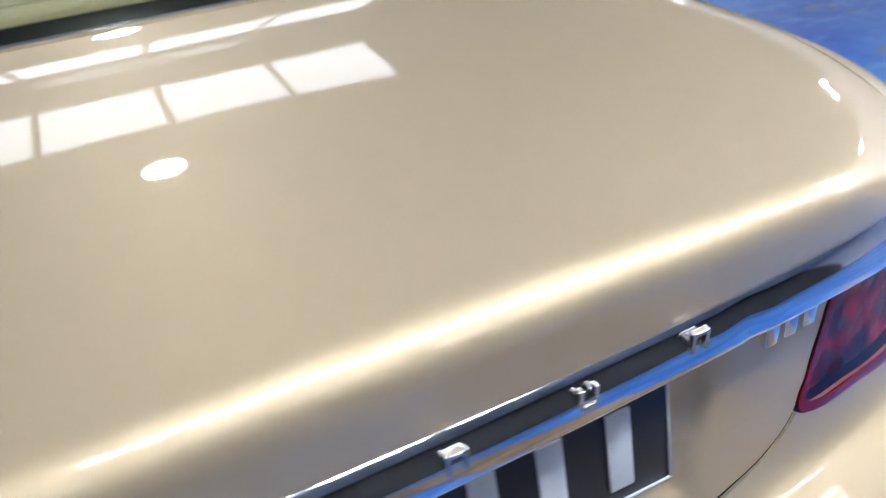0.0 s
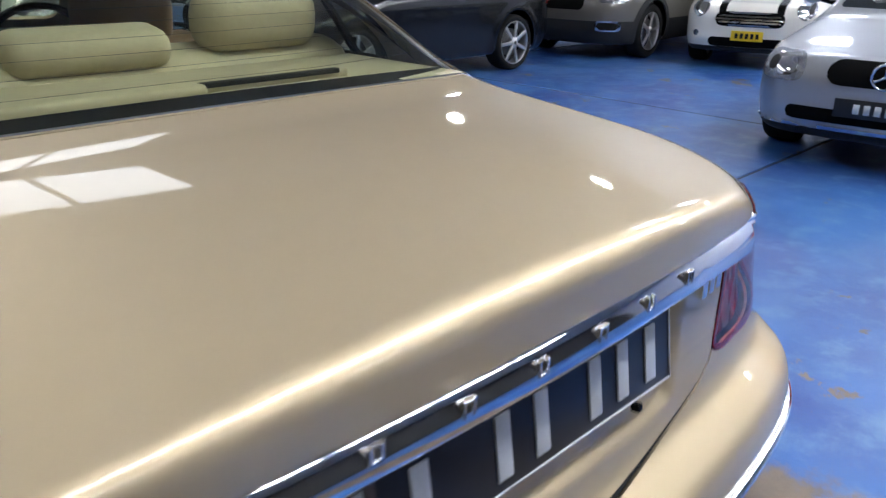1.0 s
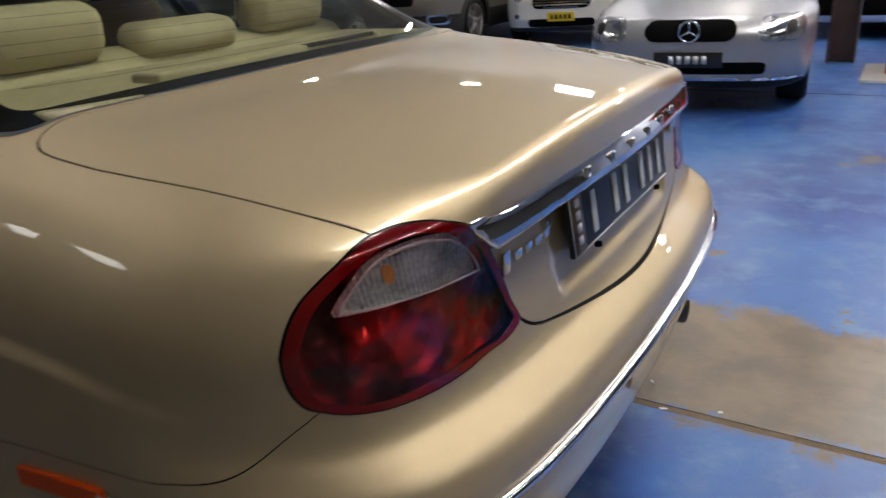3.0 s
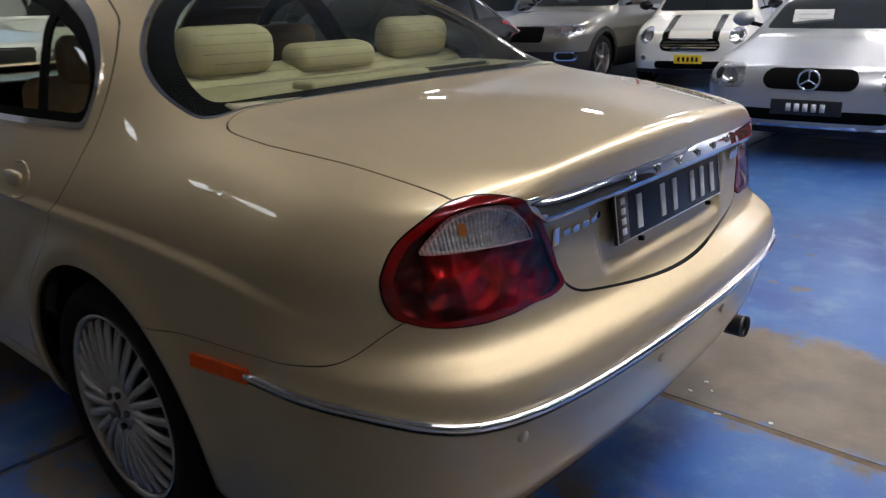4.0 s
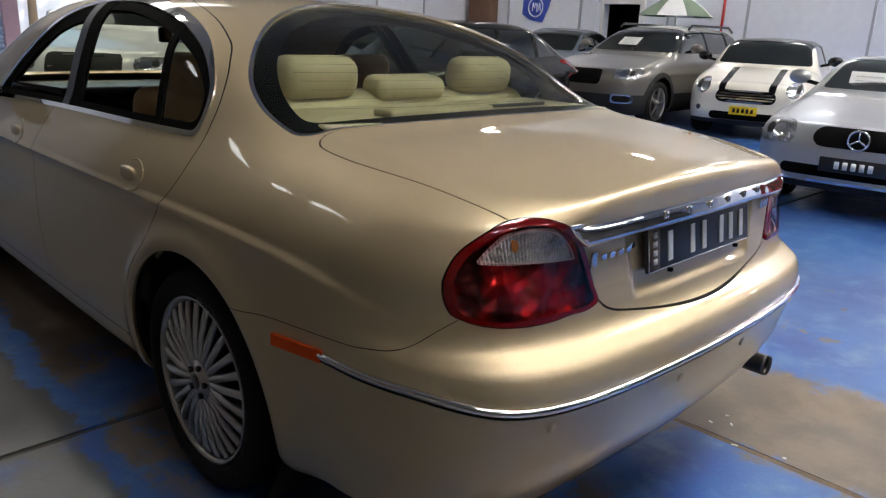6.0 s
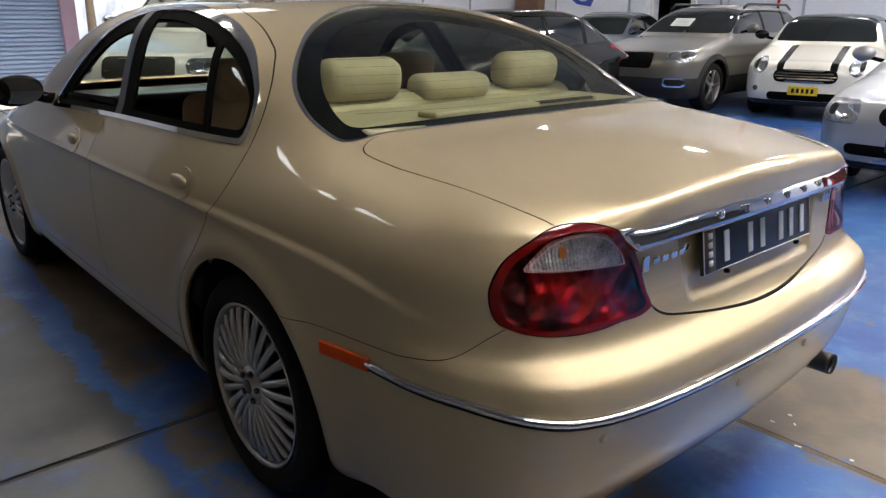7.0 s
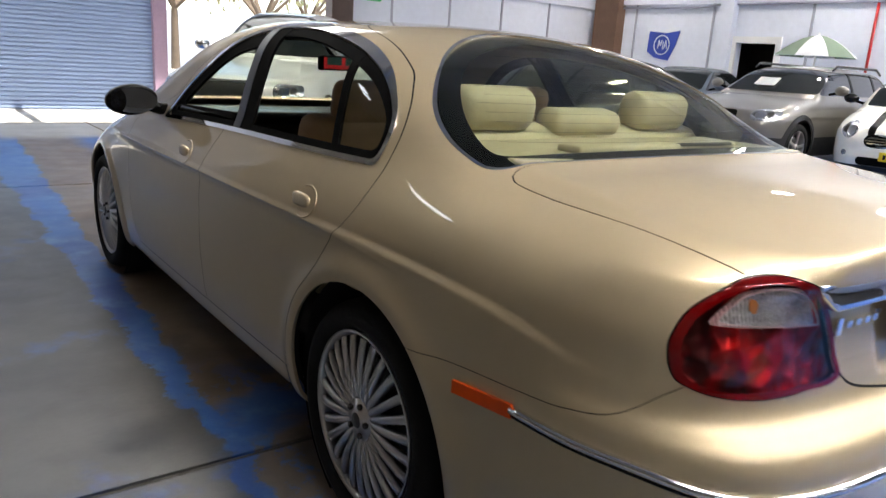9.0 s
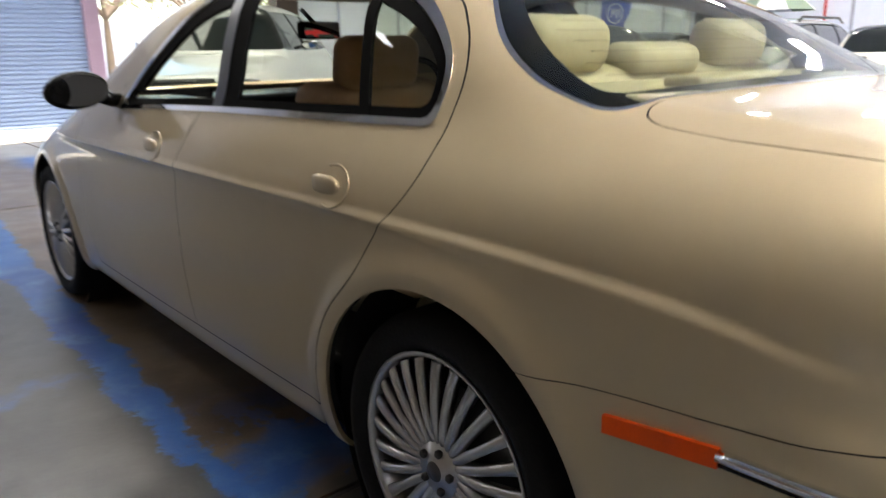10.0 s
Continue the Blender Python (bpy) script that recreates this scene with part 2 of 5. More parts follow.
def clip(mesh, f):
    """The part of mesh (V, N, T) on which f(x, y, z) < 0, cut along f = 0."""
    V, N, T = mesh
    d = f(*V.T)
    d = np.where(np.abs(d) < 1e-7, 1e-7, d)
    s = d[T] < 0
    n = s.sum(1)
    full = T[n == 3]
    newV, newN, made, out = [], [], {}, []
    base = len(V)

    def mid(a, b):
        key = (a, b) if a < b else (b, a)
        if key not in made:
            a, b = key
            t = d[a] / (d[a] - d[b])
            newV.append(V[a] + t * (V[b] - V[a]))
            m = N[a] + t * (N[b] - N[a])
            newN.append(m / np.linalg.norm(m))
            made[key] = base + len(newV) - 1
        return made[key]
    for tri, sd in zip(T[(n == 1) | (n == 2)], s[(n == 1) | (n == 2)]):
        if sd.sum() == 1:
            k = int(np.argmax(sd))
            a, b, c = tri[k], tri[(k + 1) % 3], tri[(k + 2) % 3]
            out.append((a, mid(a, b), mid(a, c)))
        else:
            k = int(np.argmin(sd))
            a, b, c = tri[k], tri[(k + 1) % 3], tri[(k + 2) % 3]
            p, q = mid(a, b), mid(a, c)
            out += [(p, b, c), (p, c, q)]
    T2 = np.concatenate([full, np.array(out, int).reshape(-1, 3)])
    V2 = np.concatenate([V, np.array(newV).reshape(-1, 3)])
    N2 = np.concatenate([N, np.array(newN).reshape(-1, 3)])
    used = np.unique(T2)
    remap = np.full(len(V2), -1)
    remap[used] = np.arange(len(used))
    return V2[used], N2[used], remap[T2]


def panel(name, mesh, fields, material, parent, offset=0.0, flange=0.012, label="", swell=None):
    """A sheet of a skin inside all the fields, moved out by offset, its rim turned inwards by flange."""
    for f in fields:
        mesh = clip(mesh, f)
    V, N, T = mesh
    if not len(T):
        return None
    if swell is not None:
        V = V + N * swell(*V.T)[:, None]
    V = V + N * offset
    e = np.concatenate([T[:, [0, 1]], T[:, [1, 2]], T[:, [2, 0]]])
    key = np.sort(e, 1)
    _, inv, cnt = np.unique(key[:, 0] * (len(V) + 1) + key[:, 1], return_inverse=True, return_counts=True)
    rim = e[cnt[inv] == 1]
    verts, faces, normals = V, [tuple(t) for t in T], N
    if flange > 0 and len(rim):
        a, b = rim[:, 0], rim[:, 1]
        k = len(V)
        m = len(rim)
        tan = V[b] - V[a]
        out = np.cross(tan, N[a])
        out /= np.maximum(np.linalg.norm(out, axis=1, keepdims=True), 1e-9)
        extra = np.concatenate([V[a], V[b], V[b] - N[b] * flange, V[a] - N[a] * flange])
        verts = np.concatenate([V, extra])
        normals = np.concatenate([N, out, out, out, out])
        i = np.arange(m)
        faces += [tuple(q) for q in np.stack([k + i + m, k + i, k + i + 3 * m, k + i + 2 * m], 1)]
    me = bpy.data.meshes.new(name)
    me.from_pydata(verts.tolist(), [], faces)
    me.polygons.foreach_set("use_smooth", [True] * len(me.polygons))
    me.normals_split_custom_set_from_vertices(normals.tolist())
    me.materials.append(material)
    ob = new(name, me)
    ob.parent = parent
    if label:
        tagged(ob, label)
    return ob


def inside(f, g=0.0):
    return lambda x, y, z: f(x, y, z) + g


def outside(f, g=0.0):
    return lambda x, y, z: g - f(x, y, z)


def near(xs, step0):
    return np.arange(xs[0], xs[1] + step0, step0)

# ---- the hall ----


def floor_material():
    """Worn blue floor paint over tan and grey concrete."""
    m = bpy.data.materials.new("worn_floor")
    m.use_nodes = True
    n, l = m.node_tree.nodes, m.node_tree.links
    p = n["Principled BSDF"]
    geo = n.new("ShaderNodeNewGeometry")
    sep = n.new("ShaderNodeSeparateXYZ")
    l.new(geo.outputs["Position"], sep.inputs[0])

    def noisy(scale, detail=6, rough=0.6, off=0.0, sx=1.0):
        mp = n.new("ShaderNodeMapping")
        mp.inputs["Location"].default_value = (off, off * 1.7, 0)
        mp.inputs["Scale"].default_value = (sx, 1, 1)
        t = n.new("ShaderNodeTexNoise")
        t.inputs["Scale"].default_value, t.inputs["Detail"].default_value, t.inputs["Roughness"].default_value = scale, detail, rough
        l.new(geo.outputs["Position"], mp.inputs[0])
        l.new(mp.outputs[0], t.inputs["Vector"])
        return t.outputs["Fac"]

    def math_node(op, a, b=0.0, clamp=False):
        q = n.new("ShaderNodeMath")
        q.operation, q.use_clamp = op, clamp
        for i, v in enumerate((a, b)):
            if isinstance(v, (int, float)):
                q.inputs[i].default_value = v
            else:
                l.new(v, q.inputs[i])
        return q.outputs[0]

    def mixc(f, a, b):
        q = n.new("ShaderNodeMix")
        q.data_type = "RGBA"
        l.new(f, q.inputs[0])
        for i, v in ((6, a), (7, b)):
            if isinstance(v, tuple):
                q.inputs[i].default_value = (*v, 1)
            else:
                l.new(v, q.inputs[i])
        return q.outputs[2]

    def soft(v, a, b):
        q = n.new("ShaderNodeMapRange")
        q.interpolation_type = "SMOOTHSTEP"
        q.inputs["From Min"].default_value, q.inputs["From Max"].default_value = a, b
        l.new(v, q.inputs["Value"])
        return q.outputs[0]
    x, y = sep.outputs[0], sep.outputs[1]
    blue = mixc(soft(noisy(1.1, 4, 0.5, 3.0), 0.35, 0.65), (0.006, 0.052, 0.29), (0.033, 0.145, 0.45))
    blue = mixc(soft(noisy(5.0, 7, 0.65, 9.0), 0.45, 0.75), blue, (0.10, 0.23, 0.46))
    tan = mixc(soft(noisy(3.0, 6, 0.6, 5.0), 0.35, 0.65), (0.125, 0.087, 0.053), (0.215, 0.155, 0.095))
    grey = mixc(soft(noisy(2.0, 6, 0.6, 8.0), 0.35, 0.65), (0.056, 0.054, 0.051), (0.098, 0.094, 0.088))
    wob = math_node("MULTIPLY", math_node("SUBTRACT", noisy(2.4, 7, 0.65, 1.0), 0.5), 0.30)
    wob = math_node("ADD", wob, math_node("MULTIPLY", math_node("SUBTRACT", noisy(17.0, 6, 0.7, 6.0), 0.5), 0.13))
    xe = math_node("ADD", x, wob)
    # tan worn strip along the parked car, a blue line, then the grey driving lane
    speck = soft(noisy(7.0, 7, 0.7, 13.0), 0.40, 0.50)
    strip = math_node("MULTIPLY", soft(math_node("SUBTRACT", xe, math_node("MULTIPLY", y, 0.045)), -1.075, -1.045), soft(xe, 0.2, -0.1))
    strip = math_node("MULTIPLY", strip, math_node("MAXIMUM", math_node("MULTIPLY", speck, soft(noisy(1.3, 4, 0.5, 3.3), 0.38, 0.5)), soft(y, 1.9, 2.6)))
    # worn band of bare concrete behind the car
    xb = math_node("ADD", x, math_node("MULTIPLY", math_node("SUBTRACT", noisy(2.0, 7, 0.68, 2.0), 0.5), 0.9))
    band = math_node("MULTIPLY", math_node("MULTIPLY", soft(xb, 0.50, 0.60), soft(xb, 1.34, 1.22)), soft(y, 0.9, 0.5))
    spots = math_node("MULTIPLY", soft(noisy(1.7, 7, 0.66, 21.0), 0.615, 0.64), soft(x, 0.6, 1.4))
    c = mixc(math_node("MAXIMUM", math_node("MAXIMUM", band, spots), strip), blue, tan)
    lane = soft(xe, -1.05, -1.085)
    smear = math_node("MULTIPLY", soft(noisy(0.9, 7, 0.6, 40.0), 0.55, 0.66), 0.7)
    c = mixc(lane, c, mixc(smear, grey, blue))
    # pale towards the door: the daylight glare there is put into the colour
    c = mixc(soft(math_node("ADD", y, wob), 9.9, 10.6), c, mixc(soft(noisy(1.5, 6, 0.6, 61.0), 0.35, 0.65), (0.40, 0.38, 0.34), (0.52, 0.50, 0.46)))
    scuff = soft(noisy(0.35, 3, 0.5, 52.0), 0.35, 0.7)
    c = mixc(math_node("MULTIPLY", scuff, 0.25), c, (0.16, 0.24, 0.34))
    l.new(c, p.inputs["Base Color"])
    r = n.new("ShaderNodeMapRange")
    r.inputs["To Min"].default_value, r.inputs["To Max"].default_value = 0.21, 0.48
    l.new(noisy(4.0, 5, 0.6, 17.0), r.inputs["Value"])
    l.new(r.outputs[0], p.inputs["Roughness"])
    bp = n.new("ShaderNodeBump")
    bp.inputs["Strength"].default_value, bp.inputs["Distance"].default_value = 0.25, 0.004
    l.new(noisy(45.0, 6, 0.7, 4.0), bp.inputs["Height"])
    l.new(bp.outputs["Normal"], p.inputs["Normal"])
    return m


WX, WY, WH = 14.0, 14.3, 6.0
X0, Y0 = -6.0, -9.0
M_FLOOR = floor_material()
M_JOINT = mat("joint_filler", (0.03, 0.03, 0.035), 0.8, 0, 0.2, 10)
floor = tagged(part("floor", boxes(((4.0, 2.65, -0.12), (20.4, 23.7, 0.2))), M_JOINT, smooth=False), "worn blue painted concrete floor with bare patches and joints", "floor", kind="structure")
XS, YS = (X0 - 0.2, -4.5, 0.58, 5.7, 10.8, WX + 0.2), (Y0 - 0.2, -3.42, 1.69, 6.8, 11.9, WY + 0.2)
for xa, xb in zip(XS, XS[1:]):
    for ya, yb in zip(YS, YS[1:]):
        part("slab", boxes((((xa + xb) / 2, (ya + yb) / 2, -0.01), (xb - xa - 0.030, yb - ya - 0.030, 0.02))), M_FLOOR, floor, smooth=False)
M_TANSTRIP = mat("tan_joint", (0.15, 0.105, 0.065), 0.8, 0, 0.3, 9, 0.2, 60)
M_STRIP = mat("joint_strip", (0.075, 0.07, 0.065), 0.8, 0, 0.3, 14, 0.2, 60)
for x in XS[1:-1]:
    part("joint_strip", boxes(((x, (YS[0] + YS[-1]) / 2, -0.010), (0.026, YS[-1] - YS[0], 0.018))), M_TANSTRIP if x == 0.58 else M_STRIP, floor, smooth=False)
for y in YS[1:-1]:
    part("joint_strip", boxes((((XS[0] + XS[-1]) / 2, y, -0.0125), (XS[-1] - XS[0], 0.013, 0.017))), M_STRIP, floor, smooth=False)
rnd = random.Random(8)
fleck = bmesh.new()
for x, y in [(0.75, 0.31), (0.70, 0.27), (0.57, 0.20), (0.66, 0.33), (0.62, 0.05)]:
    box(fleck, (x, y, 0.0015), (rnd.uniform(0.008, 0.022), rnd.uniform(0.006, 0.014), 0.003), Euler((0, 0, rnd.uniform(0, 3))), 0.001)
tagged(part("paint_flecks", fleck, mat("white_fleck", (0.75, 0.75, 0.72), 0.6, 0, 0.05, 20), smooth=False), "small white paint chips lying on the floor", "paint chips", kind="stuff")
M_YARD = mat("yard_concrete", (0.5, 0.48, 0.44), 0.8, 0, 0.15, 0.5, 0.2, 20)
tagged(part("ground", boxes(((0, 264.5, -0.12), (600, 500, 0.2))), M_YARD, smooth=False), "sunlit pale concrete yard outside the open door", "ground", kind="structure")
# unseen wall, darkened so that little light bounces on to the saloon's side
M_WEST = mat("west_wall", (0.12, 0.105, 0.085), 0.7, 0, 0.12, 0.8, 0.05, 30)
# near-black: the dimness behind the camera and doorway is put into the colour
M_DIM = mat("shaded_wall", (0.03, 0.028, 0.026), 0.7, 0, 0.15, 0.8, 0.05, 30)
tagged(part("wall_east", boxes(((WX + 0.1, -0.15, WH / 2), (0.2, 18.1, WH)), ((WX + 0.1, 12.15, WH / 2), (0.2, 4.5, WH)), ((WX + 0.1, 9.4, 4.03), (0.2, 1.0, 3.94))), M_WALL, smooth=False), "pale blue-white painted panel wall", "wall", kind="structure")
tagged(part("wall_south", boxes(((4.0, Y0 - 0.1, WH / 2), (20.4, 0.2, WH))), M_DIM, smooth=False), "unseen wall, its dimness put into a dark colour", "wall", kind="structure")
tagged(part("wall_west", boxes(((X0 - 0.1, 2.65, WH / 2), (0.2, 23.7, WH))), M_WEST, smooth=False), "unseen grey wall, kept dark to hold light off the saloon", "wall", kind="structure")
M_DOORBROWN = mat("brown_door", (0.06, 0.03, 0.016), 0.5, 0, 0.15, 2)
for ya, yb in ((6.6, 7.9), (8.8, 10.6), (3.2, 4.6), (0.2, 2.2)):
    tagged(part("side_door", boxes(((X0 + 0.03, (ya + yb) / 2, 1.15), (0.06, yb - ya, 2.3)), bevel=0.01), M_DOORBROWN, smooth=False), "plain brown door in the side wall", "door", kind="structure")
tagged(part("wall_north", boxes(((-4.9, WY + 0.1, WH / 2), (2.2, 0.2, WH)), ((10.0, WY + 0.1, WH / 2), (8.0, 0.2, WH)), ((1.1, WY + 0.1, 5.1), (9.8, 0.2, 1.8))), M_WALL, smooth=False), "pale painted wall with a wide door opening", "wall", kind="structure")
# the room behind the side doorway, its shade put into near-black walls
tagged(part("wall_annexe", boxes(((WX + 2.2, 9.4, 1.3), (0.1, 3.0, 2.6)), ((WX + 1.2, 7.9, 1.3), (2.0, 0.1, 2.6)), ((WX + 1.2, 10.9, 1.3), (2.0, 0.1, 2.6)), ((WX + 1.2, 9.4, 2.65), (2.2, 3.1, 0.1))), M_DIM, smooth=False), "small room behind a doorway, its shade put into the wall colour", "wall", kind="structure")
# roof, with a row of clear panes towards the door and two rows of added milky sheets
PANES = [(-3.5 + 2.05 * i, -3.5 + 2.05 * i + 1.92) for i in range(4)]
SKY0, SKY1 = 10.5, 12.7
roof_parts = [((4.0, (Y0 - 0.2 + SKY0) / 2, WH + 0.05), (20.4, SKY0 - Y0 + 0.2, 0.1)), ((4.0, (SKY1 + WY + 0.2) / 2, WH + 0.05), (20.4, WY + 0.2 - SKY1, 0.1))]
bars = [X0 - 0.2] + [v for p in PANES for v in p] + [WX + 0.2]
for a, b in zip(bars[::2], bars[1::2]):
    roof_parts.append((((a + b) / 2, (SKY0 + SKY1) / 2, WH + 0.05), (b - a, SKY1 - SKY0, 0.1)))
tagged(part("ceiling", boxes(*roof_parts), M_ROOF, smooth=False), "grey lined sheet roof with skylights", "ceiling", kind="structure")
M_PANE = glow("roof_pane", (0.93, 0.96, 1.0), 1.0)
for a, b in PANES:
    o = tagged(part("skylight", boxes((((a + b) / 2, (SKY0 + SKY1) / 2, WH + 0.02), (b - a + 0.04, SKY1 - SKY0 + 0.04, 0.012))), M_PANE, smooth=False), "clear roof skylight pane", "skylight", kind="structure")
    o.visible_shadow = False
# unseen glowing roof sheets, added to light the saloon's rear and the parked row
M_HIGHWIN = glow("high_window", (0.90, 0.95, 1.0), 9.0)
M_SHEET = glow("fill_sheet", (0.98, 0.985, 1.0), 8.5)
for xa, ya, xb, yb in [(-1.35 if i == 0 else -2.6 + 2.75 * i, -1.65, 0.05 + 2.75 * i, -0.85) for i in range(6)]:
    tagged(part("roof_sheet", boxes((((xa + xb) / 2, (ya + yb) / 2, WH - 0.01), (xb - xa, yb - ya, 0.016)), bevel=0.004), M_SHEET, smooth=False), "milky glowing roof sheet added to light the cars from above", "skylight", kind="structure")
# small clear panes over the driving lane
M_EASTPANE = glow("edge_pane", (0.86, 0.92, 1.0), 3.0)
for xa, ya, xb, yb in [(-4.7, 7.4, -4.1, 8.2)]:
    tagged(part("skylight", boxes((((xa + xb) / 2, (ya + yb) / 2, WH - 0.01), (xb - xa, yb - ya, 0.016)), bevel=0.004), M_EASTPANE, smooth=False), "clear roof skylight pane", "skylight", kind="structure")
# high window in the east wall
for k in range(2):
    o = tagged(part("window_1", boxes(((WX - 0.012, 4.95 + 0.42 * k, 5.05), (0.02, 0.38, 0.5)), bevel=0.004), M_HIGHWIN, smooth=False), "small bright pane high in the wall", "window", kind="structure")
# steel purlins under the roof
for yc in (-4.0, 1.0, 5.0, 9.2, 13.7):
    tagged(part("roof_beam", boxes(((4.0, yc, WH - 0.16), (20.0, 0.14, 0.30))), M_ROOF, smooth=False), "grey steel roof beam", "beam", kind="structure")


def highbay(x, y):
    t = thing("highbay_lamp", "round white high-bay lamp hanging from the roof; the east row is added", "lamp", pose(x, y, 0), "high-bay lamps")
    bm = lathe([(0.02, 0.0), (0.10, -0.02), (0.13, -0.16), (0.24, -0.32), (0.25, -0.34), (0.235, -0.335), (0.12, -0.17), (0.0, -0.15)], 24)
    bmesh.ops.rotate(bm, verts=bm.verts, matrix=Matrix.Rotation(radians(-90), 3, "Y"))
    bmesh.ops.translate(bm, verts=bm.verts, vec=(0, 0, 5.35))
    part("shade", bm, M_ALLOY, t)
    bm = lathe([(0.0, 0.0), (0.225, 0.0), (0.225, -0.012), (0.0, -0.02)], 24)
    bmesh.ops.rotate(bm, verts=bm.verts, matrix=Matrix.Rotation(radians(-90), 3, "Y"))
    bmesh.ops.translate(bm, verts=bm.verts, vec=(0, 0, 5.03))
    part("bulb", bm, M_BULB, t)
    part("rod", tube([(0, 0, 5.34), (0, 0, WH)], 0.012), M_STEEL, t)


M_BULB = glow("lamp_glow", (1.0, 0.97, 0.92), 44.0)
# the four at x = 12.3 are added to brighten the east wall
for xy in ((0.1, 6.9), (12.3, 2.2), (12.3, -3.0), (12.3, 6.9), (12.3, 11.6)):
    highbay(*xy)


def batten(x, y, z, along):
    t = thing("strip_light", "white twin-tube fluorescent strip light under the roof", "lamp", pose(x, y, z, 0, 0, along), "strip lights")
    part("housing", boxes(((0, 0, 0.03), (1.5, 0.14, 0.06)), bevel=0.01), M_WALL, t)
    for k in (-0.5, 0.5):
        part("rod", tube([(k, 0, 0.05), (k, 0, WH - z)], 0.008, 6), M_STEEL, t)
    for k in (-0.035, 0.035):
        part("tube", tube([(-0.72, k, -0.015), (0.72, k, -0.015)], 0.014), M_TUBE, t)


for xy in ((-2.4, -5.0, 0), (-0.6, -5.0, 0), (1.2, -5.0, 0), (3.0, -5.0, 0), (4.8, -5.0, 0), (6.6, -5.0, 0)):
    batten(xy[0], xy[1], 5.63, xy[2])
for k in range(3):
    batten(8.3, 1.3 + 0.34 * k, 5.2, 0)
# ridged roller shutter
shutter = thing("roller_shutter", "closed ridged grey-blue roller shutter", "roller shutter")
M_SHUT = mat("shutter", (0.22, 0.30, 0.48), 0.6, 0.0, 0.05, 3)
for i in range(56):
    bm = bmesh.new()
    zb = i * 0.075
    prof = [(WY + 0.02, zb), (WY - 0.012, zb + 0.018), (WY - 0.016, zb + 0.04), (WY - 0.008, zb + 0.06), (WY + 0.02, zb + 0.0755)]
    va = [[bm.verts.new((xx, p, q)) for p, q in prof] for xx in (-3.9, 2.2)]
    for j in range(4):
        bm.faces.new((va[0][j], va[1][j], va[1][j + 1], va[0][j + 1]))
    bm.faces.new((va[0][0], va[0][4], va[1][4], va[1][0]))
    part("slat", bm, M_SHUT, shutter, smooth=False)
tagged(part("shutter_guide", boxes(((2.32, WY - 0.05, 2.1), (0.24, 0.2, 4.2))), mat("guide", (0.26, 0.18, 0.26), 0.5, 0, 0.1, 4), smooth=False), "mauve painted steel shutter guide", "trim", kind="structure")
tagged(part("door_jamb", boxes(((6.05, WY - 0.08, 2.1), (0.5, 0.3, 4.2))), M_STEEL, smooth=False), "dark brown steel door jamb", "trim", kind="structure")
tagged(part("steel_column", boxes(((7.6, 0.30, 3.0), (0.06, 0.26, 6.0)), ((7.6, 0.18, 3.0), (0.26, 0.02, 6.0)), ((7.6, 0.42, 3.0), (0.26, 0.02, 6.0))), M_STEEL, smooth=False), "dark brown steel column", "column", kind="structure")
tagged(part("corner_post", boxes(((WX - 0.15, 13.7, 2.2), (0.3, 0.8, 4.4))), mat("brown_panel", (0.16, 0.09, 0.06), 0.6, 0, 0.15, 3), smooth=False), "brown timber panel by the wall corner", "trim", kind="structure")

# ---- the gold saloon ----
HUB_R, HUB_F, HUB_Z = 1.18, 4.089, 0.33


def arch(y, z):
    return np.minimum(np.hypot(y - HUB_R, z - HUB_Z), np.hypot(y - HUB_F, z - HUB_Z))


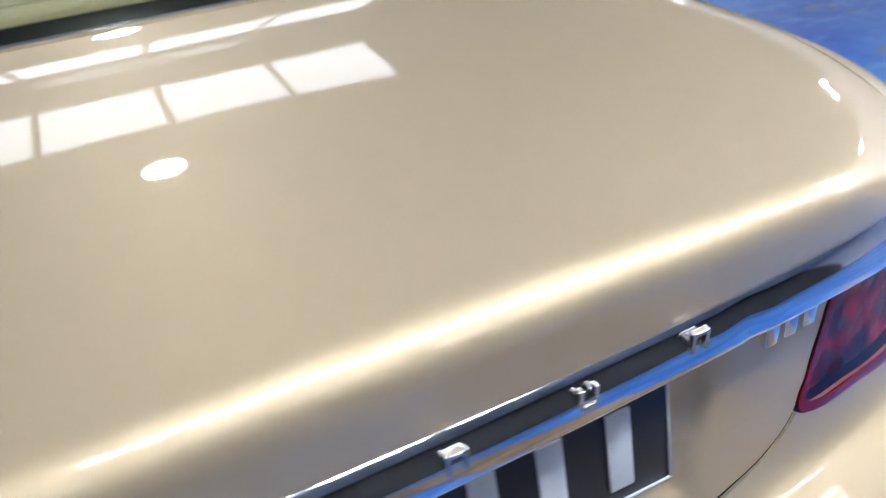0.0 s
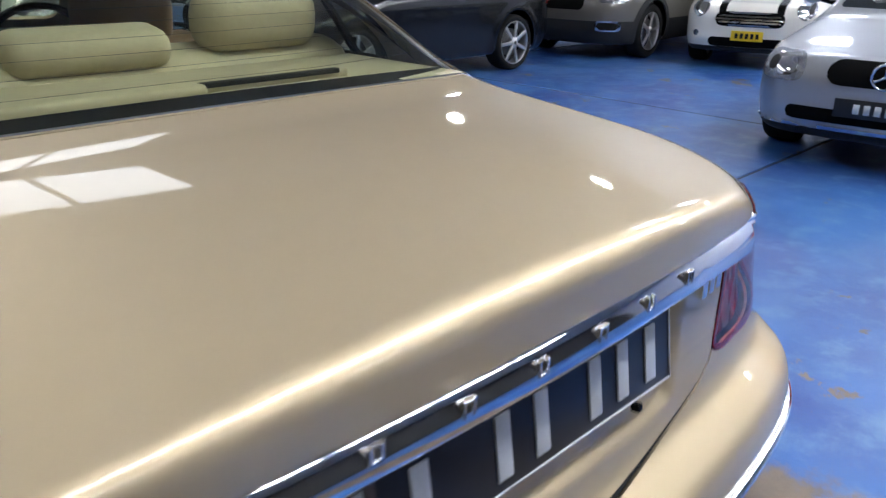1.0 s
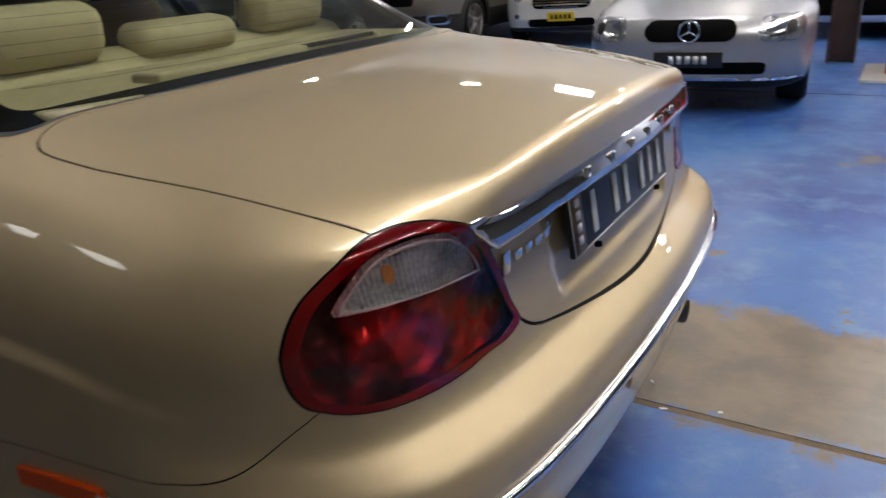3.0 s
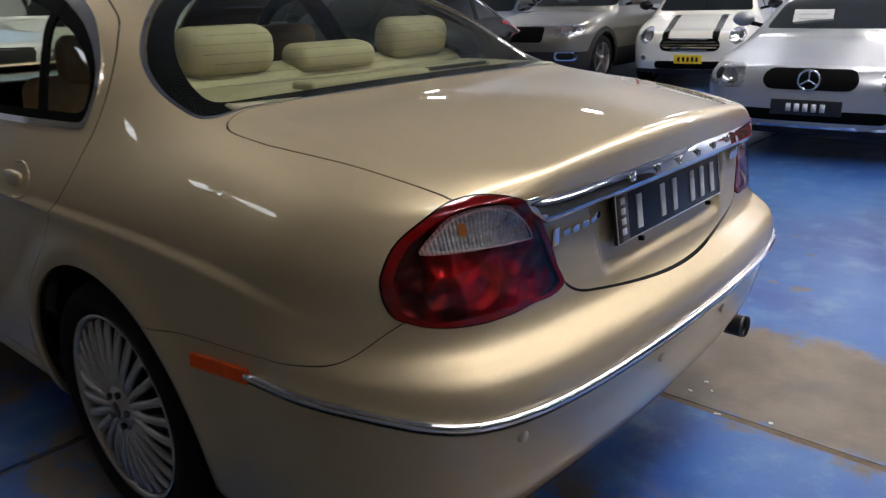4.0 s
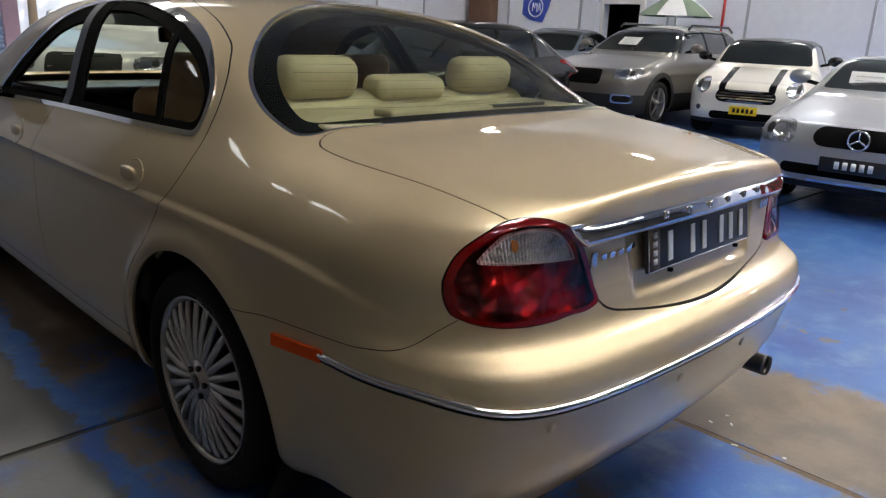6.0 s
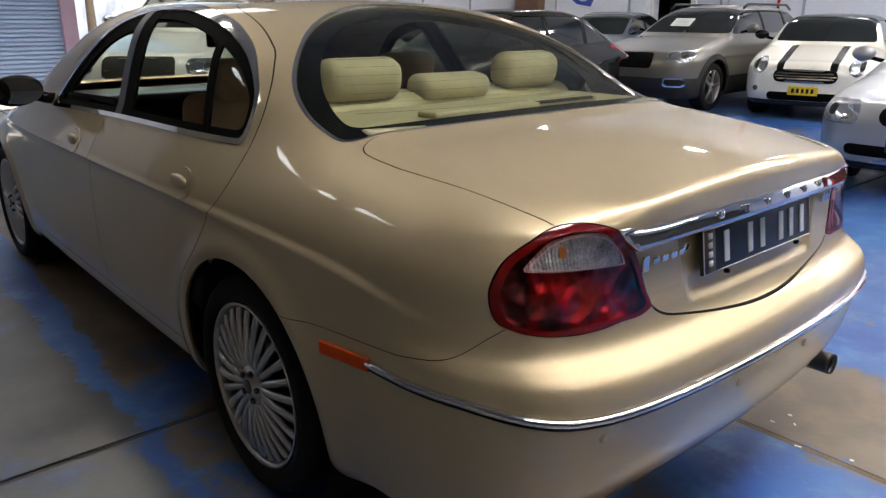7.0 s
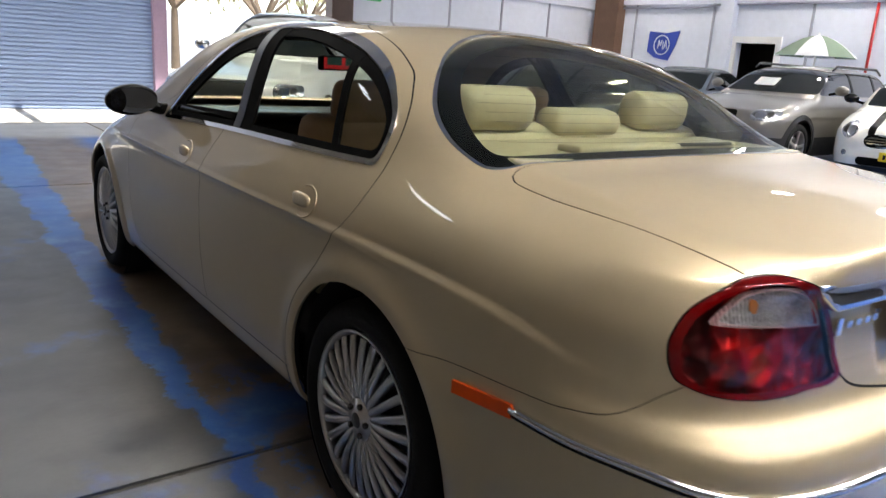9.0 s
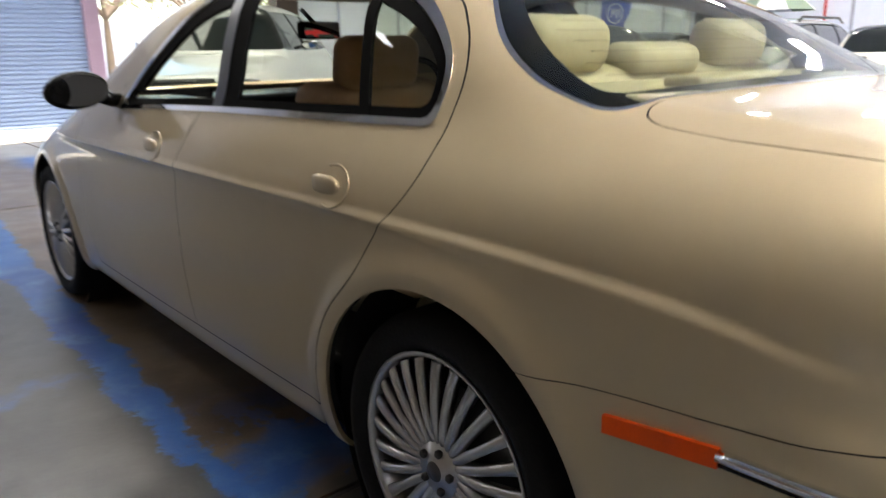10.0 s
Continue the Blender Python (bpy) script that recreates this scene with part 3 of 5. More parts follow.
def saloon(x, y, z):
    s = np.abs(x)
    w = ip(y, [0, 0.4, 0.8, 1.2, 1.8, 2.6, 3.4, 4.0, 4.5, 5.0], [0.84, 0.862, 0.882, 0.897, 0.905, 0.908, 0.904, 0.895, 0.862, 0.78])
    w = w - ip(z, [0.15, 0.3, 0.45, 0.62, 0.8, 0.87, 0.95, 1.05, 1.2], [0.075, 0.03, 0.008, 0, 0.004, 0.008, 0.032, 0.080, 0.18])
    r = arch(y, z)
    w = w + 0.014 * np.exp(-(((r - 0.41) / 0.045) ** 2)) * step(0.95, 0.8, z)
    zf = ip(y, [0.3, 0.42, 0.6, 0.9, 1.8, 3.5, 4.3], [0.752, 0.778, 0.814, 0.838, 0.853, 0.85, 0.80])
    w = w - 0.011 * step(zf - 0.024, zf, z) * step(zf + 0.17, zf + 0.02, z) * step(0.3, 0.65, y) * step(4.3, 3.6, y)
    side = s - w
    prof = ip(z, [0.2, 0.28, 0.4, 0.5, 0.58, 0.625, 0.652, 0.674, 0.694, 0.715, 0.77, 0.85, 0.9, 0.93, 0.96, 1.0, 1.1], [0.27, 0.20, 0.118, 0.088, 0.072, 0.063, 0.067, 0.079, 0.106, 0.134, 0.152, 0.163, 0.168, 0.162, 0.150, 0.150, 0.190])
    dish = step(0.315, 0.285, s - 0.25 * (z - 0.8)) * step(0.745, 0.768, z) * step(0.95, 0.93, z)
    rear = prof + 0.013 * dish + 0.10 * s**2 + 0.6 * s**8 - y
    zc = ip(y, [0, 0.2, 0.5, 0.9, 1.4, 3, 3.6, 3.8, 4.2, 4.6, 4.9, 5.1], [1.012, 1.031, 1.058, 1.075, 1.08, 1.05, 1.01, 0.985, 0.925, 0.83, 0.7, 0.6])
    top = z - zc + s**2 * ip(y, [0.2, 0.5, 0.9, 3.6, 4.6], [0.13, 0.085, 0.03, 0.05, 0.15])
    front = y - (4.985 - 0.12 * s**2 - 0.55 * s**6 - 0.25 * np.clip(np.abs(z - 0.5) - 0.05, 0, 1) ** 1.5)
    low = 0.19 - z
    body = smax(side, rear, 0.16)
    body = smax(body, front, 0.2)
    edge = step(0.44, 0.68, s)
    body = smax(body, top, 0.030 * (1 - edge) + edge * ip(y, [0.1, 0.35, 0.7], [0.13, 0.16, 0.24]))
    body = smax(body, low, 0.08)
    # cabin
    q = np.clip((1.75 - y) / 0.9, 0, 1.2)
    wc = (0.838 - 0.36 * (z - 1.0) - 0.35 * np.clip(z - 1.0, 0, 1) ** 2) * (1 - 0.13 * q**2) - 0.02 * np.clip(y - 2.6, 0, 2) ** 2
    cs = (s - wc) * 0.92
    cr = (0.86 + (z - 1.075) * 2.05 + 0.20 * s**2 - 0.25 * np.clip(z - 1.2, -1, 1) ** 2 - y) * 0.44
    cw = (y - (3.75 - (z - 1.0) * 2.15 - 0.25 * s**2)) * 0.42
    ct = z - (1.432 - 0.045 * ((y - 2.35) / 0.9) ** 2 - 0.10 * s**2)
    cabin = smax(cs, cr, 0.14)
    cabin = smax(cabin, cw, 0.12)
    cabin = np.maximum(smax(cabin, ct, 0.12), 0.85 - z)
    return smin(body, cabin, 0.06)


def dlo(x, y, z):
    """The side window outline."""
    lo = ip(y, [1.1, 2.3, 3.3], [1.03, 1.012, 0.975])
    hi = ip(y, [1.24, 1.29, 1.384, 1.538, 1.778, 2.1, 2.32, 2.54, 2.8, 2.96, 3.2], [1.09, 1.15, 1.224, 1.291, 1.344, 1.372, 1.362, 1.300, 1.127, 0.985, 0.80])
    a = smax(lo - z, (z - hi) * 0.8, 0.03)
    a = smax(a, 1.262 - y, 0.03)
    return np.maximum(a, 0.45 - np.abs(x))


def rear_glass(x, y, z):
    s = np.abs(x)
    a = (np.hypot(s / 0.695, np.clip(z - 1.08, 0, 1) / 0.315) - 1) * 0.45
    return np.maximum(smax(a, (0.835 + 0.12 * s**2 - y) * 0.7, 0.05), np.maximum(y - 1.85, 0.9 - z))


def clear_glass(x, y, z):
    """The rear window inside its black border."""
    s = np.abs(x)
    a = (np.hypot(s / 0.645, np.clip(z - 1.08, 0, 1) / 0.290) - 1) * 0.45
    return np.maximum(smax(a, (0.895 + 0.12 * s**2 - y) * 0.7, 0.04), np.maximum(y - 1.85, 0.9 - z))


def windscreen(x, y, z):
    s = np.abs(x)
    a = smax(s - (0.70 - 0.42 * (z - 1.02)), z - 1.39, 0.1)
    a = smax(a, 1.02 - z, 0.05)
    return np.maximum(a, 2.6 - y)


def lamp(x, y, z):
    """The tail lamp outline, a soft-cornered egg round the body's corner."""
    s = np.abs(x)
    du, dv = s - 0.615, z - 0.850
    ang = np.degrees(np.arctan2(dv, du)) % 360
    rad = ip(ang, [0, 20, 45, 78, 101, 129, 152, 180, 194, 203, 208, 222, 241, 270, 296, 314, 329, 337, 350, 360], [0.157, 0.141, 0.123, 0.118, 0.1215, 0.129, 0.141, 0.157, 0.176, 0.199, 0.186, 0.137, 0.110, 0.098, 0.107, 0.127, 0.153, 0.164, 0.161, 0.157])
    return np.maximum((np.hypot(du, dv) - rad) * 0.9, y - 0.6)


def lid(x, y, z):
    s = np.abs(x)
    xl = np.minimum(ip(y, [0.15, 0.23, 0.34, 0.58, 0.78, 0.86, 0.92], [0.60, 0.632, 0.667, 0.692, 0.698, 0.690, 0.67]), ip(z, [0.68, 0.752, 0.849, 0.913, 0.945, 0.960, 0.975, 1.05], [0.37, 0.425, 0.458, 0.494, 0.545, 0.63, 0.74, 0.8]))
    a = smax((s - xl) * 0.9, 0.705 + 0.26 * s**2 - z, 0.05)
    g = y - (0.822 + 0.12 * s**2)
    return np.maximum(smax(a, g, 0.06), y - 1.2)


def bumper(x, y, z):
    zb = ip(y, [0.10, 0.20, 0.26, 0.30, 0.36, 0.45, 0.58, 0.75, 0.95], [0.80, 0.80, 0.79, 0.757, 0.705, 0.682, 0.668, 0.655, 0.632])
    return np.maximum(z - zb, y - 1.0)


def doors(x, y, z):
    """Both doors of a side: ahead of the rear arch, above the sill."""
    back = ip(z, [0.3, 0.65, 0.786, 0.903, 0.995, 1.054, 1.126, 1.212, 1.271, 1.35, 1.41], [1.6, 1.435, 1.35, 1.25, 1.218, 1.215, 1.228, 1.295, 1.385, 1.62, 1.95])
    front = ip(z, [0.3, 0.5, 0.8, 0.98, 1.06, 1.2, 1.3, 1.4], [3.40, 3.44, 3.44, 3.30, 2.98, 2.80, 2.62, 2.35])
    a = smax(back - y, y - front, 0.02)
    a = np.maximum(a, smax(0.315 - z, z - (1.405 - 0.03 * ((y - 2.2) / 0.8) ** 2), 0.02))
    a = smax(a, 0.425 - arch(y, z), 0.03)
    return np.maximum(a, 0.4 - np.abs(x))


def b_line(x, y, z):
    return y - ip(z, [0.3, 0.75, 1.0, 1.2, 1.4], [2.38, 2.38, 2.27, 2.19, 2.10])


GAP = 0.0022
gold_car = thing("saloon_car", "pale gold metallic four-door saloon parked on the blue floor", "car")
skin = net(saloon, near((-0.96, 0.96), 0.016), np.concatenate([np.arange(0.04, 0.4, 0.009), np.arange(0.4, 5.06, 0.018)]), np.concatenate([np.arange(0.14, 0.66, 0.016), np.arange(0.66, 0.77, 0.012), np.arange(0.772, 0.866, 0.0045), np.arange(0.868, 1.48, 0.012)]))
LEFT, RIGHT = (lambda x, y, z: x), (lambda x, y, z: -x)
wheel_cut = lambda x, y, z: np.where(np.abs(x) > 0.5, 0.385 - arch(y, z), -1)
body_skin = clip(clip(skin, wheel_cut), lambda x, y, z: 0.215 + 0.05 * step(0.8, 0.6, y) - z)
no_glass = [outside(dlo), outside(rear_glass, -0.0), outside(windscreen)]
shell = clip(clip(clip(body_skin, no_glass[0]), no_glass[1]), no_glass[2])
panel("body", shell, [outside(lid, 0.0014), outside(bumper, 0.0012), outside(doors, GAP), outside(lamp, 0.0006)], M_GOLD, gold_car)
panel("boot_lid", shell, [inside(lid, 0.0014), outside(lamp, 0.0006)], M_GOLD, gold_car)
panel("rear_bumper", shell, [inside(bumper, 0.0012), outside(lid, 0.004), outside(lamp, 0.0006)], M_GOLD, gold_car)
for half in (LEFT, RIGHT):
    panel("rear_door", shell, [half, inside(doors, GAP), inside(b_line, GAP)], M_GOLD, gold_car)
    panel("front_door", shell, [half, inside(doors, GAP), outside(b_line, GAP)], M_GOLD, gold_car)
    # the near side's door windows are wound down; only its small fixed pane is glazed
    pane = [half, inside(dlo, -0.004)] + ([lambda x, y, z: y - ip(z, [0.95, 1.034, 1.284, 1.4], [1.44, 1.475, 1.58, 1.63])] if half is LEFT else [])
    panel("side_glass", skin, pane, M_GLASS, gold_car, -0.006, 0).visible_shadow = False
# near-black strips that put the shade of the panel gaps into colour
panel("boot_gap", shell, [inside(lid, -0.0018), outside(lid, -0.0018), outside(lamp, 0.004)], M_VOID, gold_car, -0.0012, 0)
for half in (LEFT, RIGHT):
    panel("bumper_gap", shell, [half, inside(bumper, -0.0015), outside(bumper, -0.0015), outside(lid, 0.01), outside(lamp, 0.004)], M_VOID, gold_car, -0.0010, 0)
    panel("door_gap", shell, [half, inside(doors, -0.0028), outside(doors, -0.0028)], M_VOID, gold_car, -0.0004, 0)
    panel("door_gap", shell, [half, inside(doors), inside(b_line, -0.0028), outside(b_line, -0.0028)], M_VOID, gold_car, -0.0004, 0)
panel("rear_window", skin, [inside(rear_glass, -0.004)], M_GLASS, gold_car, -0.003, 0).visible_shadow = False
panel("window_border", skin, [inside(rear_glass, -0.002), outside(clear_glass)], M_BLACK, gold_car, -0.009, 0, "black glass border")
panel("windscreen", skin, [inside(windscreen, -0.004)], M_GLASS, gold_car, -0.003, 0).visible_shadow = False
# near-black inner skin stands in for the shade inside the body
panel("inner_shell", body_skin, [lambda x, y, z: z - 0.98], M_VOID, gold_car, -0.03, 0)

# ---- the saloon's lamps, trim and badges ----


def lens_field(x, y, z):
    s = np.abs(x)
    return smax(lamp(x, y, z) + 0.021 + 0.2 * np.clip(np.abs(s - 0.615) - 0.05, 0, 1) + 10 * np.clip(y - 0.5, 0, 1), 0.884 + 0.05 * (s - 0.62) + 0.6 * np.clip(s - 0.66, 0, 1) ** 2 - z, 0.006)


def ring(f, a, b):
    """The two cuts that leave the band round an outline f, from a inside to b outside."""
    return [outside(f, -a), inside(f, -b)]


def band(c, h, lim):
    """The cuts that leave a band of half height h round the height c(x, y), behind y = lim."""
    return [lambda x, y, z: z - c(x, y) - h, lambda x, y, z: c(x, y) - h - z, lambda x, y, z: y - lim]


def root(o, d, far=1.2):
    """The first place where the ray from o outwards along d leaves the body."""
    o, d = np.array(o, float), np.array(d, float)
    t = np.linspace(0, far, 241)
    P = o[None] + t[:, None] * d[None]
    f = saloon(*P.T)
    i = int(np.argmax(f > 0))
    lo, hi = t[i - 1], t[i]
    for _ in range(30):
        m = (lo + hi) / 2
        if float(saloon(*(o + m * d))) > 0:
            hi = m
        else:
            lo = m
    return Vector(o + lo * d)


def outward(p):
    g = gradient(saloon, np.array(p, float)[None])[0]
    return Vector(g).normalized()


def sweep(places, profile, taper=lambda p: 1):
    """A bar whose section (out, up) follows places on the skin, standing off it along its level normal."""
    bm = bmesh.new()
    rings_ = []
    for p in places:
        n = outward(p)
        n.z = 0
        n.normalize()
        rings_.append([bm.verts.new(p + n * u * taper(p) + Vector((0, 0, v))) for u, v in profile])
    k = len(profile)
    for p, q in zip(rings_, rings_[1:]):
        for i in range(k):
            bm.faces.new((p[i], p[(i + 1) % k], q[(i + 1) % k], q[i]))
    bm.faces.new(rings_[0])
    bm.faces.new(rings_[-1])
    bmesh.ops.recalc_face_normals(bm, faces=bm.faces)
    return bm


for half in (LEFT, RIGHT):
    lens = panel("tail_lamp", body_skin, [half, inside(lamp, 0.0008), outside(lens_field)], M_REDGLASS, gold_car, 0.003, 0.0, "dark red tail lamp lens with a clear upper window")
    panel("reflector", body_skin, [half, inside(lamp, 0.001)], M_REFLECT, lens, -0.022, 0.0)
    panel("clear_window", body_skin, [half, inside(lens_field, 0.001)], M_LENSGLASS, lens, 0.0035, 0.004, "clear ribbed lamp window")
    panel("ribbed_reflector", body_skin, [half, inside(lens_field, -0.006)], M_CLEAR, lens, -0.010, 0.004)
    panel("turn_bulb", body_skin, [half, lambda x, y, z: np.maximum(np.hypot((np.abs(x) - 0.645) / 0.55, z - 0.917) - 0.014, y - 0.6)], M_AMBER, lens, -0.007, 0.004, "small amber bulb")
    panel("lens_rim", body_skin, [half] + ring(lens_field, 0.0, 0.0025), M_PINK, lens, 0.004, 0.002)
    panel("lens_edge", body_skin, [half] + ring(lamp, 0.012, -0.001) + [outside(lens_field, 0.004)], M_REDEDGE, lens, 0.0015, 0.002, "bright red moulded edge")
    panel("rubber_seal", body_skin, [half] + ring(lamp, 0.0005, 0.0014), M_BLACK, lens, 0.0005, 0.008, "black rubber seal")

# chrome finisher under the lip of the boot
finisher_z = lambda x: 0.945 - 0.055 * x * x


def bowed(lo, hi, a0, a1, out, n=12):
    """A convex bright face from height lo to hi whose lean grows from a0 to a1 degrees, as (out, up) pairs."""
    pts, u = [], out
    dv = (hi - lo) / n
    for i in range(n + 1):
        pts.append((u, lo + dv * i))
        u -= math.tan(radians(a0 + (a1 - a0) * (i + 0.5) / n)) * dv
    return pts


FACE = bowed(-0.0215, 0.0170, 2, 50, 0.0235)
D_SHAPE = [(-0.012, -0.026), (0.016, -0.026), (0.0215, -0.0248)] + FACE + [(FACE[-1][0] - 0.0005, 0.0180), (FACE[-1][0] + 0.0015, 0.0195), (FACE[-1][0] + 0.0012, 0.0228), (FACE[-1][0] - 0.001, 0.0252), (-0.006, 0.026), (-0.012, 0.026)]


def on_skin(x, z, out=0.0):
    """A place on the car's rear at x and z."""
    p = root((x, 0.75, z), (0, -1, 0))
    return Vector((x, p.y - out, z))


def side_skin(y, z, out=0.0):
    return root((-0.3, y, z), (-1, 0, 0)) - Vector((out, 0, 0))


FX = np.linspace(0, 0.45, 10)
bow = np.polyfit(FX**2, [on_skin(x, finisher_z(x)).y for x in FX], 2)
finisher_y = lambda x: float(np.polyval(bow, x * x))
bm = sweep([Vector((x, finisher_y(x), finisher_z(x))) for x in np.linspace(-0.565, 0.565, 65)], D_SHAPE, taper=lambda p: 1 - 0.7 * (abs(p.x) / 0.55) ** 8)
for sx in (-1, 1):
    # the ends are cut aslant along the lamps
    cut = bmesh.ops.bisect_plane(bm, geom=bm.verts[:] + bm.edges[:] + bm.faces[:], plane_co=(sx * 0.507, 0, 0.918), plane_no=(sx * 0.72, 0, -0.69), clear_outer=True)
    bmesh.ops.holes_fill(bm, edges=[e for e in cut["geom_cut"] if isinstance(e, bmesh.types.BMEdge)], sides=0)
finisher = part("chrome_finisher", bm, M_CHROME, gold_car, "polished chrome boot finisher")
# fine heater wires across the rear window
for k in range(11):
    zk = 1.108 + 0.021 * k
    wire = [root((x, 2.0, zk), (0, -1, 0), 1.4) + Vector((0, 0.008, 0)) for x in np.linspace(-0.60, 0.60, 25) if float(clear_glass(x, root((x, 2.0, zk), (0, -1, 0), 1.4).y, zk)) < -0.02]
    if len(wire) > 2:
        part("heater_wire", tube(wire, 0.0004, 4), M_GREYTRIM, gold_car)
# six small raised marks on the chrome
for i in range(6):
    x = -0.225 + 0.1 * i
    c = Vector((x, finisher_y(x) - 0.020, 0.942))
    bm = bmesh.new()
    for dx, dz, w, h in ((-0.006, 0, 0.003, 0.018), (0.006, 0, 0.003, 0.018), (0, 0.007 if i % 2 else -0.007, 0.012, 0.003)):
        box(bm, (c.x + dx, c.y, c.z + dz), (w, 0.006, h), bevel=0.0008)
    part("raised_mark", bm, M_CHROME, finisher)

# badges as plain chrome bars
badge = part("badge", boxes((on_skin(-0.448, 0.866, 0.004), (0.020, 0.006, 0.036)), bevel=0.002), M_CHROME, gold_car, "small chrome badge bars")
for i in range(5):
    part("badge_bar", boxes((on_skin(-0.416 + 0.030 * i, 0.868 + 0.001 * i, 0.004), (0.021, 0.006, 0.015)), bevel=0.002), M_CHROME, badge)
badge = part("badge", boxes((on_skin(0.385, 0.880, 0.004), (0.014, 0.008, 0.026)), bevel=0.002), M_CHROME, gold_car, "small chrome badge bars")
for i in (1, 2):
    part("badge_bar", boxes((on_skin(0.385 + 0.024 * i, 0.880, 0.004), (0.014, 0.008, 0.026)), bevel=0.002), M_CHROME, badge)

# number plate, its writing as plain bars
pl = part("number_plate", boxes(((0, 0, 0), (0.530, 0.010, 0.104)), bevel=0.003), M_PLATE, gold_car, "black number plate with pale bars for writing")
tilt = Matrix.Rotation(radians(-8.5), 4, "X")
pl.matrix_local = Matrix.Translation((0.0, 0.162, 0.855)) @ tilt
part("plate_rim", boxes(((0, -0.005, 0.0500), (0.526, 0.003, 0.002)), ((0, -0.005, -0.0500), (0.526, 0.003, 0.002)), ((-0.262, -0.005, 0), (0.002, 0.003, 0.1)), ((0.262, -0.005, 0), (0.002, 0.003, 0.1))), M_PLATEINK, pl)
part("state_panel", boxes(((-0.236, -0.0056, 0), (0.044, 0.002, 0.098))), M_PLATEBROWN, pl)
for i in range(4):
    part("bar", boxes(((-0.236, -0.0072, 0.035 - 0.021 * i), (0.016, 0.002, 0.013))), M_PLATEINK, pl)
for x in (-0.165, -0.055, 0.005, 0.1, 0.155, 0.215):
    part("bar", boxes(((x, -0.0062, 0), (0.022, 0.003, 0.072)), bevel=0.001), M_PLATEINK, pl)
for x in (-0.17, 0.18):
    part("screw", boxes(((x, -0.008, -0.058), (0.010, 0.012, 0.010)), bevel=0.002), M_BLACK, pl)
# black bar for the plate lamp recess, its shade put into the colour
part("plate_lamp_recess", boxes((on_skin(0.0, 0.905, 0.0), (0.2, 0.012, 0.012)), bevel=0.003), M_BLACK, gold_car)

# bumper moulding with chrome, marker lamps, parking sensors, tail pipes
zs_ = lambda y: float(0.600 + 0.024 * step(0.09, 0.35, np.array(y)))


def round_rear(th, dz=0.0):
    """A place on the bumper, th degrees from straight back, at the moulding's height."""
    p = Vector((0, 0.1, 0.6))
    for _ in range(3):
        p = root((0, 1.0, zs_(p.y) + dz), (math.sin(radians(th)), -math.cos(radians(th)), 0), 1.3)
    return p


belt = [p for p in (round_rear(th) for th in np.linspace(-64.5, 64.5, 90))]
part("bumper_moulding", sweep(belt, [(-0.006, -0.009), (0.008, -0.0085), (0.013, -0.004), (0.0145, 0.001), (0.012, 0.006), (0.006, 0.009), (-0.006, 0.009)]), M_CHROME, gold_car, "chrome strip round the bumper")
part("moulding_seat", sweep([p - Vector((0, 0, 0.0125)) for p in belt], [(-0.006, -0.0035), (0.005, -0.0035), (0.007, 0.0035), (-0.006, 0.0035)]), M_BLACK, gold_car)
for half in (LEFT, RIGHT):
    panel("marker_lamp", skin, [half, lambda x, y, z: np.abs(y - 0.675) - 0.092, lambda x, y, z: z - 0.6275 + 0.09 * (y - 0.675), lambda x, y, z: 0.5975 - z - 0.09 * (y - 0.675)], M_ORANGE, gold_car, 0.008, 0.012, "orange side marker lamp")
for x, z in ((-0.62, 0.548), (-0.17, 0.540), (0.17, 0.540), (0.62, 0.548)):
    c = on_skin(x, z, 0.0)
    bm = lathe([(0.0, -0.004), (0.011, -0.004), (0.0125, 0.004)], 16)
    bmesh.ops.rotate(bm, verts=bm.verts, matrix=Matrix.Rotation(radians(90), 3, "Z"))
    bmesh.ops.translate(bm, verts=bm.verts, vec=c)
    part("parking_sensor", bm, M_GOLD, gold_car)
for sx in (-1, 1):
    bm = lathe([(0.030, -0.16), (0.034, -0.16), (0.036, 0.0), (0.034, 0.012), (0.030, 0.0)], 24)
    bmesh.ops.rotate(bm, verts=bm.verts, matrix=Matrix.Rotation(radians(-90), 3, "Z"))
    bmesh.ops.translate(bm, verts=bm.verts, vec=(0.685 * sx, 0.19, 0.272))
    part("tail_pipe", bm, M_DARKCHROME, gold_car, "dark steel tail pipe")
panel("valance", clip(skin, lambda x, y, z: z - 0.30), [lambda x, y, z: y - 0.8, lambda x, y, z: 0.16 - z], M_VOID, gold_car, -0.02, 0)

